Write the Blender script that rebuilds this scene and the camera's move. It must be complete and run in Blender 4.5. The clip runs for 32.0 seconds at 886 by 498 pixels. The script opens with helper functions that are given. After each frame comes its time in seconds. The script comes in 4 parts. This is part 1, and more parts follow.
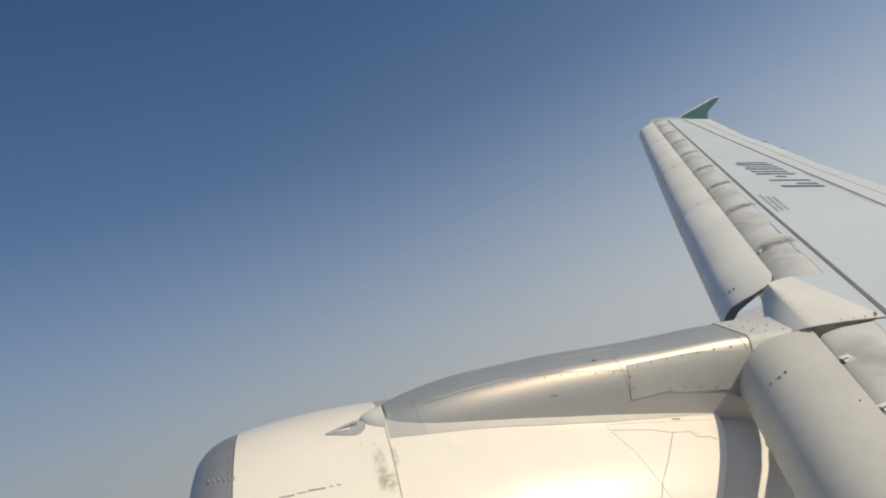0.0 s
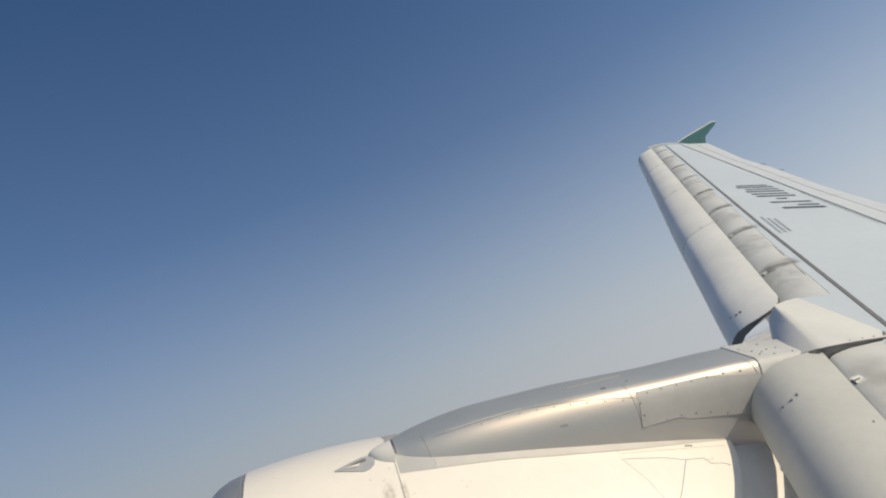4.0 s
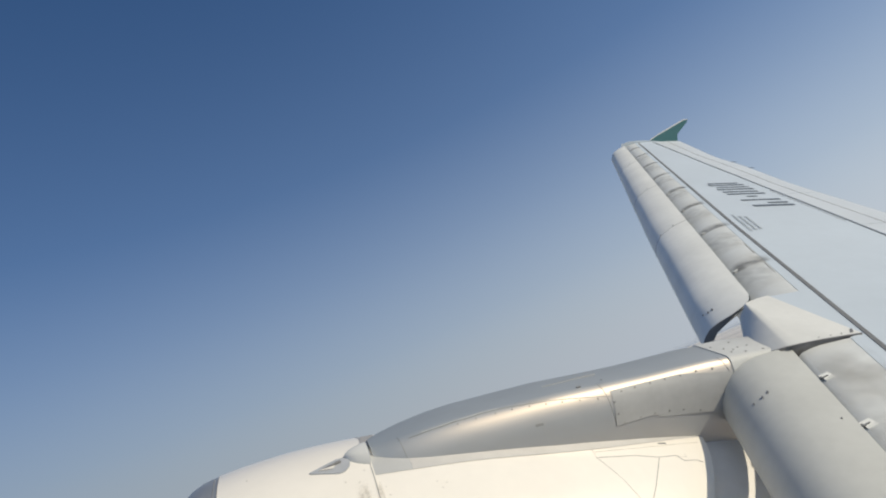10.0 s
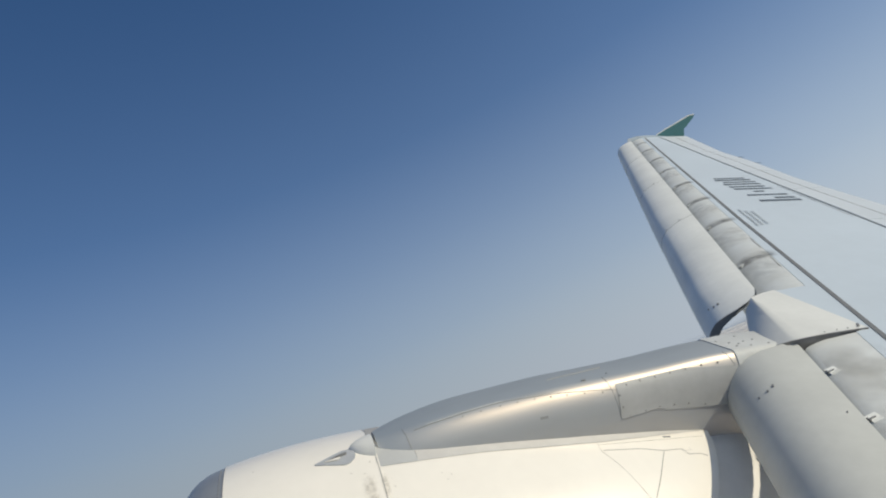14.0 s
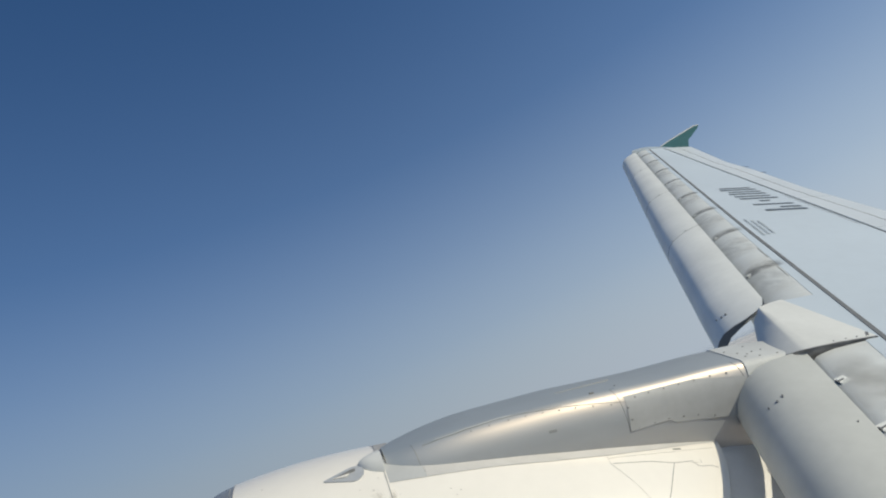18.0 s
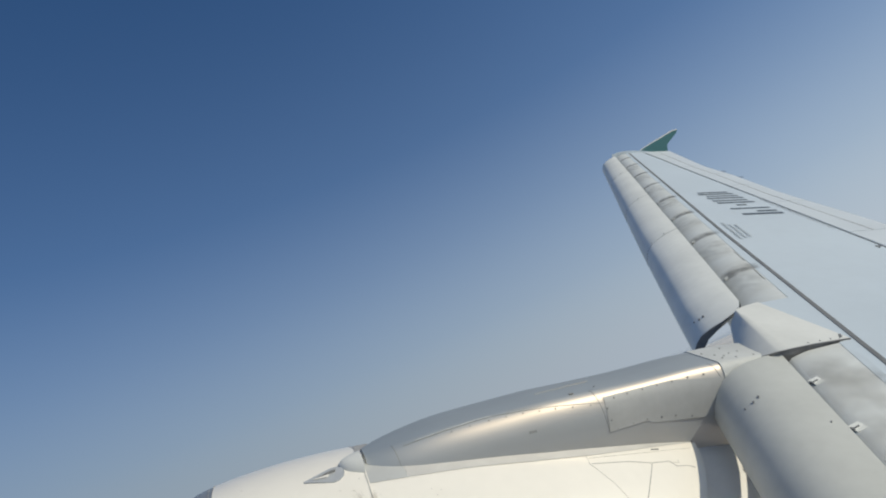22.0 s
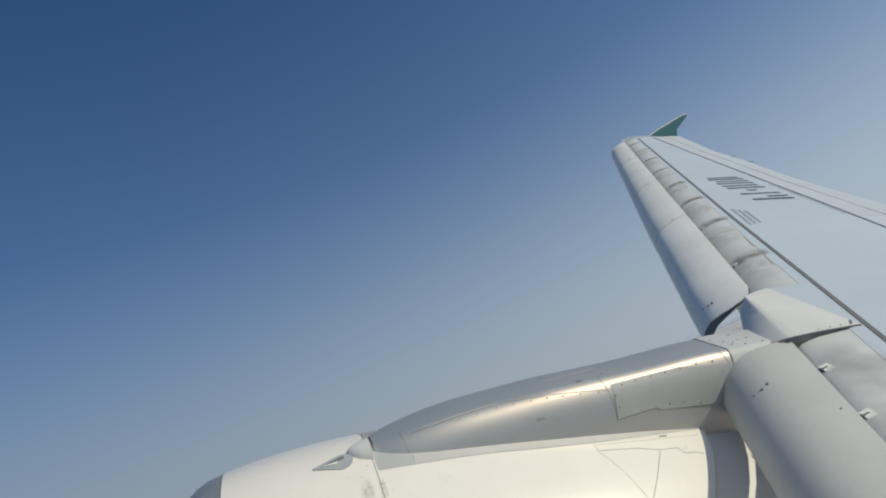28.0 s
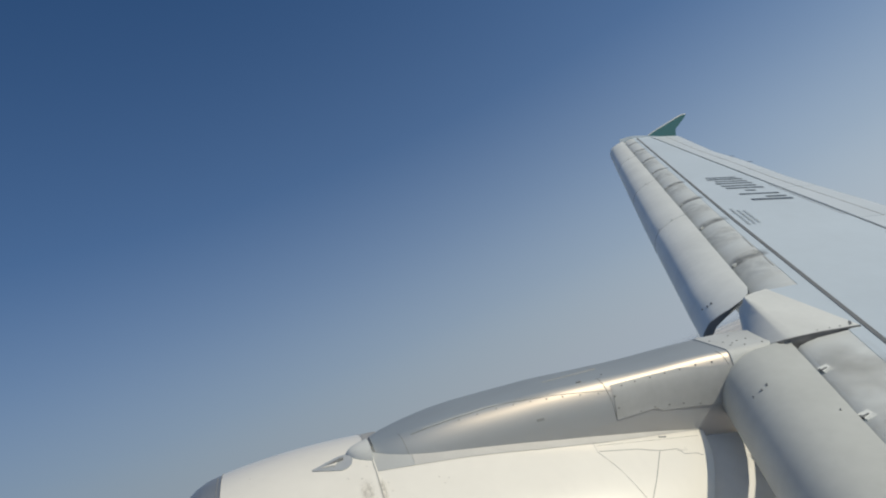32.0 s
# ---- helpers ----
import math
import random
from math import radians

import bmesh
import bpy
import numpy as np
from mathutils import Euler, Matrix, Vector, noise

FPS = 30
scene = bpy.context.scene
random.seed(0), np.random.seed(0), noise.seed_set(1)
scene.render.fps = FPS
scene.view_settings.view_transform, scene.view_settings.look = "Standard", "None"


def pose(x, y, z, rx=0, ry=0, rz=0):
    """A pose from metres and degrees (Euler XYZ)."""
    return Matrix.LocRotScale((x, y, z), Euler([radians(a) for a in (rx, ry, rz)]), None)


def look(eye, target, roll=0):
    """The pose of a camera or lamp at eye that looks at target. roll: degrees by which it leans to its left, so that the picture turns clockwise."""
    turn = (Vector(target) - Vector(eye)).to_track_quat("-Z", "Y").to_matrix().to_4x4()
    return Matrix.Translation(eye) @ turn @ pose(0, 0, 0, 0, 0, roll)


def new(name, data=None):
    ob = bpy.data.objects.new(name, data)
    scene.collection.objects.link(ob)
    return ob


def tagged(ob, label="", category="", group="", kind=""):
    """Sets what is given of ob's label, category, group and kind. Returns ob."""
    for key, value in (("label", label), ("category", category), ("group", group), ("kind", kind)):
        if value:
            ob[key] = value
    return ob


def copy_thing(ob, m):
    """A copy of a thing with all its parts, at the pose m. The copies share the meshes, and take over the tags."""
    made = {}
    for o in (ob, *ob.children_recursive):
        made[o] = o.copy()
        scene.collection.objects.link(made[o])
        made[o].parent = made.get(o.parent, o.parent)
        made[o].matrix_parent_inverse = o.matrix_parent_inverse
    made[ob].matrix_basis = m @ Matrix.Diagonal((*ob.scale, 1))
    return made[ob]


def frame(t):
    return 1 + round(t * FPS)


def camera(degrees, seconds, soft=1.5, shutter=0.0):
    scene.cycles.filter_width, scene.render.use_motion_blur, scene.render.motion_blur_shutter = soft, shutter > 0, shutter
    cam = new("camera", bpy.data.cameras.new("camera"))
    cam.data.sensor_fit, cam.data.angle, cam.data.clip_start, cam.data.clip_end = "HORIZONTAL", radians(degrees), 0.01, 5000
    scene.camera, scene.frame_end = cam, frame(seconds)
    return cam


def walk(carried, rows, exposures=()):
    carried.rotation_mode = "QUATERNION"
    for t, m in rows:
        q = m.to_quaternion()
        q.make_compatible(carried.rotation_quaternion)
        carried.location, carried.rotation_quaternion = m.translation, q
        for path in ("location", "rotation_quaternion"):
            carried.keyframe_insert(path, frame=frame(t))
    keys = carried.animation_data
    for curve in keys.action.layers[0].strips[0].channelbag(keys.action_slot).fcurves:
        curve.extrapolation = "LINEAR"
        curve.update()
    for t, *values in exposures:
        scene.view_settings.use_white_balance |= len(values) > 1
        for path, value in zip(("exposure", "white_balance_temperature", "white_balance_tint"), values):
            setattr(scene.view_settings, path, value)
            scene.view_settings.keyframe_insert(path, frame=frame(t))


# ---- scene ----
# The airliner's own axes: x outboard along the starboard wing, y forward, z up; metres.
# It stands banked in the air, ALT above the ground.
ALT = 150.0
UP = Vector((0.402, 0.2075, 0.898)).normalized()
AIR = Matrix.Translation((0, 0, ALT)) @ UP.rotation_difference(Vector((0, 0, 1))).to_matrix().to_4x4()
cam = camera(65.05, 32.0, soft=2.0)
# seconds, then the camera's place and turn in the airliner's axes
PATH = [
    (0, 1.691, 2.935, 0.493, 82.33, 3.70, -103.63), (0.5, 1.707, 2.936, 0.497, 81.79, 3.73, -103.29),
    (1, 1.696, 2.942, 0.496, 82.11, 4.04, -103.45), (1.5, 1.692, 2.941, 0.499, 82.93, 4.38, -103.76),
    (2, 1.689, 2.948, 0.501, 83.69, 4.73, -103.64), (2.5, 1.688, 2.941, 0.489, 83.81, 5.08, -103.32),
    (3, 1.689, 2.942, 0.501, 83.94, 5.32, -103.23), (3.5, 1.683, 2.946, 0.497, 84.53, 5.41, -103.36),
    (5.5, 1.700, 2.948, 0.505, 85.32, 5.29, -103.92), (6, 1.702, 2.938, 0.505, 85.68, 5.36, -103.99),
    (6.5, 1.708, 2.946, 0.501, 85.65, 5.21, -104.44), (7, 1.698, 2.955, 0.502, 85.57, 5.15, -105.16),
    (7.5, 1.699, 2.948, 0.502, 85.71, 5.29, -105.75), (8, 1.701, 2.941, 0.507, 85.63, 5.37, -106.05),
    (8.5, 1.711, 2.947, 0.515, 85.43, 5.24, -106.09), (9, 1.697, 2.951, 0.521, 85.02, 5.04, -105.86),
    (9.5, 1.704, 2.945, 0.516, 84.54, 5.16, -105.67), (10, 1.705, 2.944, 0.521, 84.37, 5.27, -105.69),
    (10.5, 1.702, 2.944, 0.522, 84.36, 5.27, -105.72), (11, 1.702, 2.943, 0.517, 84.67, 5.40, -105.73),
    (11.5, 1.701, 2.944, 0.522, 84.60, 5.31, -105.78), (12, 1.687, 2.937, 0.508, 84.30, 5.27, -105.67),
    (12.5, 1.683, 2.949, 0.510, 83.98, 5.10, -105.53), (13, 1.690, 2.947, 0.503, 83.88, 5.08, -105.28),
    (13.5, 1.680, 2.942, 0.502, 83.85, 5.21, -105.16), (14, 1.697, 2.947, 0.507, 84.03, 5.17, -105.22),
    (14.5, 1.672, 2.946, 0.500, 84.38, 5.34, -105.18), (16.5, 1.681, 2.946, 0.507, 85.11, 5.88, -105.05),
    (17, 1.678, 2.948, 0.506, 84.94, 5.74, -105.03), (17.5, 1.670, 2.949, 0.507, 85.18, 5.97, -104.84),
    (18, 1.682, 2.943, 0.509, 85.27, 6.13, -104.75), (18.5, 1.679, 2.947, 0.498, 85.40, 6.11, -104.95),
    (19, 1.686, 2.950, 0.504, 85.64, 6.00, -105.27), (19.5, 1.669, 2.952, 0.502, 85.99, 6.04, -105.61),
    (20, 1.686, 2.956, 0.510, 86.20, 6.03, -105.97), (20.5, 1.668, 2.949, 0.522, 86.27, 6.25, -105.97),
    (21, 1.676, 2.942, 0.514, 85.99, 5.97, -106.03), (21.5, 1.666, 2.953, 0.507, 85.45, 5.65, -106.24),
    (22, 1.672, 2.956, 0.506, 85.26, 5.61, -106.34), (22.5, 1.678, 2.946, 0.499, 85.40, 5.92, -106.22),
    (23, 1.667, 2.946, 0.500, 85.41, 6.12, -106.07), (23.5, 1.673, 2.953, 0.522, 85.09, 6.16, -105.94),
    (24, 1.684, 2.936, 0.515, 84.74, 6.23, -105.72), (24.5, 1.673, 2.949, 0.498, 84.76, 6.18, -105.82),
    (25, 1.669, 2.949, 0.503, 84.79, 6.08, -105.86), (25.5, 1.672, 2.952, 0.495, 85.15, 6.17, -105.84),
    (27.5, 1.679, 2.941, 0.515, 84.67, 6.01, -105.69), (28, 1.679, 2.942, 0.511, 84.22, 5.95, -105.64),
    (28.5, 1.675, 2.947, 0.514, 83.78, 5.67, -105.74), (29, 1.670, 2.952, 0.516, 83.79, 5.70, -105.71),
    (29.5, 1.670, 2.944, 0.520, 83.92, 5.81, -105.56), (30, 1.679, 2.949, 0.520, 83.93, 5.92, -105.62),
    (30.5, 1.680, 2.945, 0.518, 83.95, 5.94, -105.60), (31, 1.675, 2.948, 0.519, 83.83, 5.86, -105.70),
    (31.5, 1.685, 2.944, 0.517, 83.98, 5.86, -105.74), (32, 1.686, 2.948, 0.521, 84.14, 5.90, -105.78),
]

walk(cam, [(t, AIR @ pose(*p)) for t, *p in PATH],
     exposures=[(0, 0.2, 7300, 10), (3.5, 0.28, 7200, 10), (6, 0.42, 6950, 10), (9, 0.3, 6750, 9), (14, 0.2, 6550, 7), (20, 0.16, 6400, 6), (25, 0.05, 6400, 6), (32, 0.0, 6400, 6)])

# ---- light ----
TO_SUN = AIR.to_3x3() @ Vector((-0.33, -0.50, 0.83)).normalized()
elev = math.asin(TO_SUN.z)
azim = math.atan2(TO_SUN.x, TO_SUN.y)
world = bpy.data.worlds.new("sky")
scene.world = world
world.use_nodes = True
wn, wl = world.node_tree.nodes, world.node_tree.links
bg = wn["Background"]
sky = wn.new("ShaderNodeTexSky")
sky.sky_type, sky.sun_disc = "NISHITA", False
sky.sun_elevation, sky.sun_rotation = elev, azim
sky.altitude, sky.air_density, sky.dust_density, sky.ozone_density = 300, 1.0, 0.5, 5.0
# a dust layer lies along the horizon, all round
sep = wn.new("ShaderNodeSeparateXYZ")
tc = wn.new("ShaderNodeTexCoord")
wl.new(tc.outputs["Generated"], sep.inputs[0])
ramp = wn.new("ShaderNodeValToRGB")
ramp.color_ramp.interpolation = "B_SPLINE"
rng = wn.new("ShaderNodeMapRange")
rng.inputs["From Min"].default_value, rng.inputs["From Max"].default_value = -0.1, 0.7
wl.new(sep.outputs["Z"], rng.inputs["Value"])
wl.new(rng.outputs[0], ramp.inputs[0])
els = ramp.color_ramp.elements
els[0].position, els[0].color = 0.0, (1, 1, 1, 1)
els[1].position, els[1].color = 1.0, (0, 0, 0, 1)
for p_, v_ in ((0.13, 0.99), (0.2, 0.93), (0.3, 0.70), (0.45, 0.36), (0.62, 0.1)):
    els.new(p_).color = (v_, v_, v_, 1)
mixs = wn.new("ShaderNodeMixRGB")
wl.new(ramp.outputs[0], mixs.inputs[0])
tone = wn.new("ShaderNodeMixRGB")
tone.blend_type = "MULTIPLY"
tone.inputs[0].default_value, tone.inputs[2].default_value = 1.0, (0.56, 0.875, 1.10, 1)
wl.new(sky.outputs[0], tone.inputs[1])
wl.new(tone.outputs[0], mixs.inputs[1])
# dust scatters more light towards the sun's side
flat_sun = Vector((TO_SUN.x, TO_SUN.y, 0)).normalized()
dotp = wn.new("ShaderNodeVectorMath")
dotp.operation = "DOT_PRODUCT"
dotp.inputs[1].default_value = flat_sun
wl.new(tc.outputs["Generated"], dotp.inputs[0])
glow = wn.new("ShaderNodeMapRange")
glow.inputs["From Min"].default_value, glow.inputs["From Max"].default_value = -1.0, 0.4
glow.inputs["To Min"].default_value, glow.inputs["To Max"].default_value = 1.03, 1.36
wl.new(dotp.outputs["Value"], glow.inputs["Value"])
dusty = wn.new("ShaderNodeVectorMath")
dusty.operation = "SCALE"
dusty.inputs[0].default_value = (4.45, 4.95, 5.72)
wl.new(glow.outputs[0], dusty.inputs["Scale"])
wl.new(dusty.outputs[0], mixs.inputs[2])
# bright dusty aureole round the sun
near_sun = wn.new("ShaderNodeVectorMath")
near_sun.operation = "DOT_PRODUCT"
near_sun.inputs[1].default_value = TO_SUN
wl.new(tc.outputs["Generated"], near_sun.inputs[0])
aureole = wn.new("ShaderNodeMapRange")
aureole.interpolation_type = "SMOOTHSTEP"
aureole.inputs["From Min"].default_value, aureole.inputs["From Max"].default_value, aureole.inputs["To Max"].default_value = 0.3, 1.0, 0.58
wl.new(near_sun.outputs["Value"], aureole.inputs["Value"])
hazy = wn.new("ShaderNodeMixRGB")
hazy.inputs[2].default_value = (6.6, 7.1, 7.6, 1)
wl.new(aureole.outputs[0], hazy.inputs[0])
# the dusty air scatters forward: the sky darkens away from the sun
scatter = wn.new("ShaderNodeMapRange")
scatter.inputs["From Min"].default_value, scatter.inputs["From Max"].default_value = -0.8, 0.1
scatter.inputs["To Min"].default_value, scatter.inputs["To Max"].default_value = 0.80, 1.07
wl.new(near_sun.outputs["Value"], scatter.inputs["Value"])
forward = wn.new("ShaderNodeVectorMath")
forward.operation = "SCALE"
wl.new(mixs.outputs[0], forward.inputs[0])
wl.new(scatter.outputs[0], forward.inputs["Scale"])
wl.new(forward.outputs[0], hazy.inputs[1])
wl.new(hazy.outputs[0], bg.inputs[0])
bg.inputs[1].default_value = 0.07

sun = new("sun", bpy.data.lights.new("sun", "SUN"))
sun.data.energy, sun.data.angle, sun.data.color = 2.6, radians(0.6), (1.0, 0.885, 0.695)
sun.matrix_world = look((0, 0, ALT + 100), Vector((0, 0, ALT + 100)) - TO_SUN)


# ---- materials ----
def material(name, base, rough=0.5, metal=0.0, vary=0.0, scale=3.0, tint=None, bump=0.0, bump_scale=40.0, coat=0.0, stretch=(1, 1, 1), rough_vary=0.0, spec=0.5):
    m = bpy.data.materials.new(name)
    m.use_nodes = True
    n, l = m.node_tree.nodes, m.node_tree.links
    b = n["Principled BSDF"]
    b.inputs["Base Color"].default_value = (*base, 1)
    b.inputs["Roughness"].default_value = rough
    b.inputs["Metallic"].default_value = metal
    b.inputs["Coat Weight"].default_value = coat
    b.inputs["Specular IOR Level"].default_value = spec
    b.inputs["Coat Roughness"].default_value = 0.15
    tex = n.new("ShaderNodeTexCoord")
    mp = n.new("ShaderNodeMapping")
    mp.inputs["Scale"].default_value = stretch
    l.new(tex.outputs["Object"], mp.inputs[0])
    if vary:
        big = n.new("ShaderNodeTexNoise")
        big.inputs["Scale"].default_value, big.inputs["Detail"].default_value = scale, 5
        fine = n.new("ShaderNodeTexNoise")
        fine.inputs["Scale"].default_value, fine.inputs["Detail"].default_value = scale * 9, 4
        l.new(mp.outputs[0], big.inputs[0])
        l.new(mp.outputs[0], fine.inputs[0])
        add = n.new("ShaderNodeMath")
        add.operation = "MULTIPLY_ADD"
        l.new(fine.outputs[0], add.inputs[0])
        add.inputs[1].default_value = 0.4
        l.new(big.outputs[0], add.inputs[2])
        r = n.new("ShaderNodeMapRange")
        r.inputs["From Min"].default_value, r.inputs["From Max"].default_value = 0.45, 0.95
        l.new(add.outputs[0], r.inputs["Value"])
        mx = n.new("ShaderNodeMixRGB")
        mx.inputs[1].default_value = (*base, 1)
        t_ = tint or tuple(c * (1 - vary) for c in base)
        mx.inputs[2].default_value = (*t_, 1)
        l.new(r.outputs[0], mx.inputs[0])
        l.new(mx.outputs[0], b.inputs["Base Color"])
        if rough_vary:
            rr = n.new("ShaderNodeMapRange")
            rr.inputs["To Min"].default_value, rr.inputs["To Max"].default_value = rough, rough + rough_vary
            l.new(r.outputs[0], rr.inputs["Value"])
            l.new(rr.outputs[0], b.inputs["Roughness"])
    if bump:
        nb = n.new("ShaderNodeTexNoise")
        nb.inputs["Scale"].default_value = bump_scale
        l.new(mp.outputs[0], nb.inputs[0])
        bp = n.new("ShaderNodeBump")
        bp.inputs["Strength"].default_value, bp.inputs["Distance"].default_value = bump, 0.01
        l.new(nb.outputs[0], bp.inputs["Height"])
        l.new(bp.outputs[0], b.inputs["Normal"])
    return m


WHITE = material("white_paint", (0.90, 0.87, 0.80), 0.32, vary=0.07, scale=1.3, coat=0.25)
GREY = material("wing_grey_paint", (0.53, 0.603, 0.675), 0.5, vary=0.08, scale=0.8, spec=0.3)
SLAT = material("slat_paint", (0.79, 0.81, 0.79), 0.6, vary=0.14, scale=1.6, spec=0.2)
# the slat paint again, darkened for the weaker sunlight on the inboard slat
SHADESLAT = material("shaded_slat_paint", (0.56, 0.578, 0.56), 0.62, vary=0.14, scale=1.6, spec=0.2)
NOSE = material("worn_leading_edge_paint", (0.65, 0.685, 0.69), 0.5, vary=0.45, scale=2.6, tint=(0.56, 0.575, 0.56), stretch=(1.6, 0.6, 1))
FAIR = material("fairing_paint", (0.69, 0.705, 0.69), 0.5, vary=0.12, scale=2.0, spec=0.25)
PYLON = material("pylon_bare_metal", (0.385, 0.455, 0.525), 0.6, vary=0.16, scale=1.5, bump=0.02, bump_scale=15, stretch=(1, 0.35, 1), rough_vary=0.12, spec=0.2)
# a straw-tinted gloss over the grey, which turns the sun's highlight golden
pn, pl_ = PYLON.node_tree.nodes, PYLON.node_tree.links
sheen, over = pn.new("ShaderNodeBsdfGlossy"), pn.new("ShaderNodeMixShader")
sheen.inputs["Color"].default_value, sheen.inputs["Roughness"].default_value, over.inputs[0].default_value = (0.66, 0.56, 0.455, 1), 0.47, 0.43
pl_.new(pn["Principled BSDF"].outputs[0], over.inputs[1])
pl_.new(sheen.outputs[0], over.inputs[2])
pl_.new(over.outputs[0], pn["Material Output"].inputs[0])
REAR = material("rear_fairing_paint", (0.56, 0.58, 0.58), 0.5, vary=0.16, scale=4, spec=0.25)
PANEL = material("pylon_panel_paint", (0.46, 0.47, 0.47), 0.45, metal=0.1, vary=0.15, scale=3)
LIP = material("intake_lip_metal", (0.46, 0.485, 0.50), 0.42, metal=0.5, vary=0.2, scale=4, stretch=(1, 0.4, 1))
STRIP = material("nacelle_grey_fairing", (0.52, 0.535, 0.535), 0.45, vary=0.1, scale=4)
PALESTRIP = material("pale_fairing_paint", (0.63, 0.625, 0.605), 0.42, vary=0.15, scale=5)
LINE = material("sealant_and_shade_grey", (0.19, 0.20, 0.21), 0.65, vary=0.3, scale=5)
FAINT = material("faint_panel_gap", (0.40, 0.40, 0.40), 0.6, vary=0.3, scale=6)
PENCIL = material("thin_nacelle_seam", (0.72, 0.70, 0.655), 0.6, vary=0.3, scale=6)
PYSEAM = material("fine_pylon_seam", (0.40, 0.40, 0.39), 0.55, metal=0.4, vary=0.3, scale=9)
DARKGREY = material("fastener_and_shade_grey", (0.28, 0.28, 0.28), 0.5, metal=0.3, vary=0.3, scale=12)
GREEN = material("green_paint", (0.05, 0.155, 0.175), 0.35, vary=0.15, scale=2)
CORE = material("core_cowl_paint", (0.82, 0.81, 0.79), 0.5, metal=0.0, vary=0.1, scale=3)
DARK = material("dark_cavity", (0.05, 0.05, 0.055), 0.8, vary=0.3, scale=6)
LETTER = material("registration_paint", (0.10, 0.125, 0.155), 0.5, vary=0.2, scale=4)
SMALLPRINT = material("stencil_paint", (0.48, 0.54, 0.59), 0.5, vary=0.2, scale=9)
SKIN = material("fuselage_white_paint", (0.78, 0.78, 0.77), 0.35, vary=0.06, scale=0.8, coat=0.2)


# ---- tools ----
def smooth(me, angle=38):
    me.polygons.foreach_set("use_smooth", [True] * len(me.polygons))
    me.set_sharp_from_angle(angle=radians(angle))


def part(name, bm, mat, parent=None, label="", angle=38):
    bmesh.ops.recalc_face_normals(bm, faces=bm.faces)
    me = bpy.data.meshes.new(name)
    bm.to_mesh(me)
    bm.free()
    me.materials.append(mat)
    smooth(me, angle)
    ob = new(name, me)
    ob.parent = parent
    return tagged(ob, label)


def loft(rings, closed=True, caps=True):
    """A skin over rings of equal length."""
    bm = bmesh.new()
    vs = [[bm.verts.new(p) for p in r] for r in rings]
    k = len(rings[0])
    for a, b in zip(vs[:-1], vs[1:]):
        for i in range(k if closed else k - 1):
            j = (i + 1) % k
            bm.faces.new((a[i], a[j], b[j], b[i]))
    if caps and closed:
        bm.faces.new(vs[0])
        bm.faces.new(vs[-1][::-1])
    return bm


def ribbon(points, normals, width, thick=0.004, lift=0.002, bm=None):
    """A thin strip that follows points on a surface, with its own thickness."""
    bm = bm or bmesh.new()
    prev = None
    for i, (p, nrm) in enumerate(zip(points, normals)):
        p, nrm = Vector(p), Vector(nrm).normalized()
        a, b = Vector(points[max(i - 1, 0)]), Vector(points[min(i + 1, len(points) - 1)])
        w = width[i] if isinstance(width, (list, tuple)) else width
        side = (b - a).cross(nrm).normalized() * w / 2
        top, low = nrm * (lift + thick), nrm * (lift - 0.006)
        ring = [bm.verts.new(p + s + o) for s, o in ((-side, low), (-side, top), (side, top), (side, low))]
        if prev:
            for k in range(4):
                bm.faces.new((prev[k], prev[(k + 1) % 4], ring[(k + 1) % 4], ring[k]))
        else:
            bm.faces.new(ring)
        prev = ring
    bm.faces.new(prev[::-1])
    return bm


def spread(a, b, n):
    return [a + (b - a) * i / (n - 1) for i in range(n)]


def lerp_table(x, xs, ys):
    return float(np.interp(x, xs, ys))


def curve(x, xs, ys):
    """A smooth curve through the stations xs, rising."""
    last = len(xs) - 1
    i = int(np.clip(np.searchsorted(xs, x) - 1, 0, last - 1))
    h = xs[i + 1] - xs[i]
    t = min(max((x - xs[i]) / h, 0), 1)
    a, b = ((ys[min(j + 1, last)] - ys[max(j - 1, 0)]) / (xs[min(j + 1, last)] - xs[max(j - 1, 0)]) for j in (i, i + 1))
    return (2 * t ** 3 - 3 * t ** 2 + 1) * ys[i] + (t ** 3 - 2 * t ** 2 + t) * h * a + (3 * t ** 2 - 2 * t ** 3) * ys[i + 1] + (t ** 3 - t ** 2) * h * b


def plate(corners, thick, axis):
    """A flat plate over corner points, thickened along axis, with softened edges."""
    bm = bmesh.new()
    d = Vector(axis).normalized() * thick / 2
    f = [bm.verts.new(Vector(c) + d) for c in corners]
    g = [bm.verts.new(Vector(c) - d) for c in corners]
    bm.faces.new(f)
    bm.faces.new(g[::-1])
    for i in range(len(f)):
        j = (i + 1) % len(f)
        bm.faces.new((f[i], g[i], g[j], f[j]))
    return bm


# ---- airliner ----
airliner = new("airliner")
airliner.matrix_world = AIR
tagged(airliner, "white and grey twin-engine airliner in flight, slats extended", "airplane")


def top(x):
    """Height of the wing's upper surface along the span: dihedral with the upward flex of flight."""
    return -0.6 + 0.155 * (x - 6.6)


def front_line(x):
    return 1.583 - 0.4697 * x


def slat_stow(x):
    return front_line(x) + 0.12


def trail(x):
    return lerp_table(x, (1, 6.6, 8.43, 10.63, 12.8, 13.9, 17.1), (-3.9, -3.98, -4.52, -5.13, -5.98, -6.27, -7.55))


def span_scale(x):
    return lerp_table(x, (2, 6.6, 17), (1.05, 1.0, 0.66))


def droop(x):
    """How far the skin falls off to the trailing edge, per metre of chord."""
    return lerp_table(x, (9, 11, 13, 14.5, 16.5), (0.026, 0.03, 0.042, 0.04, 0.028))


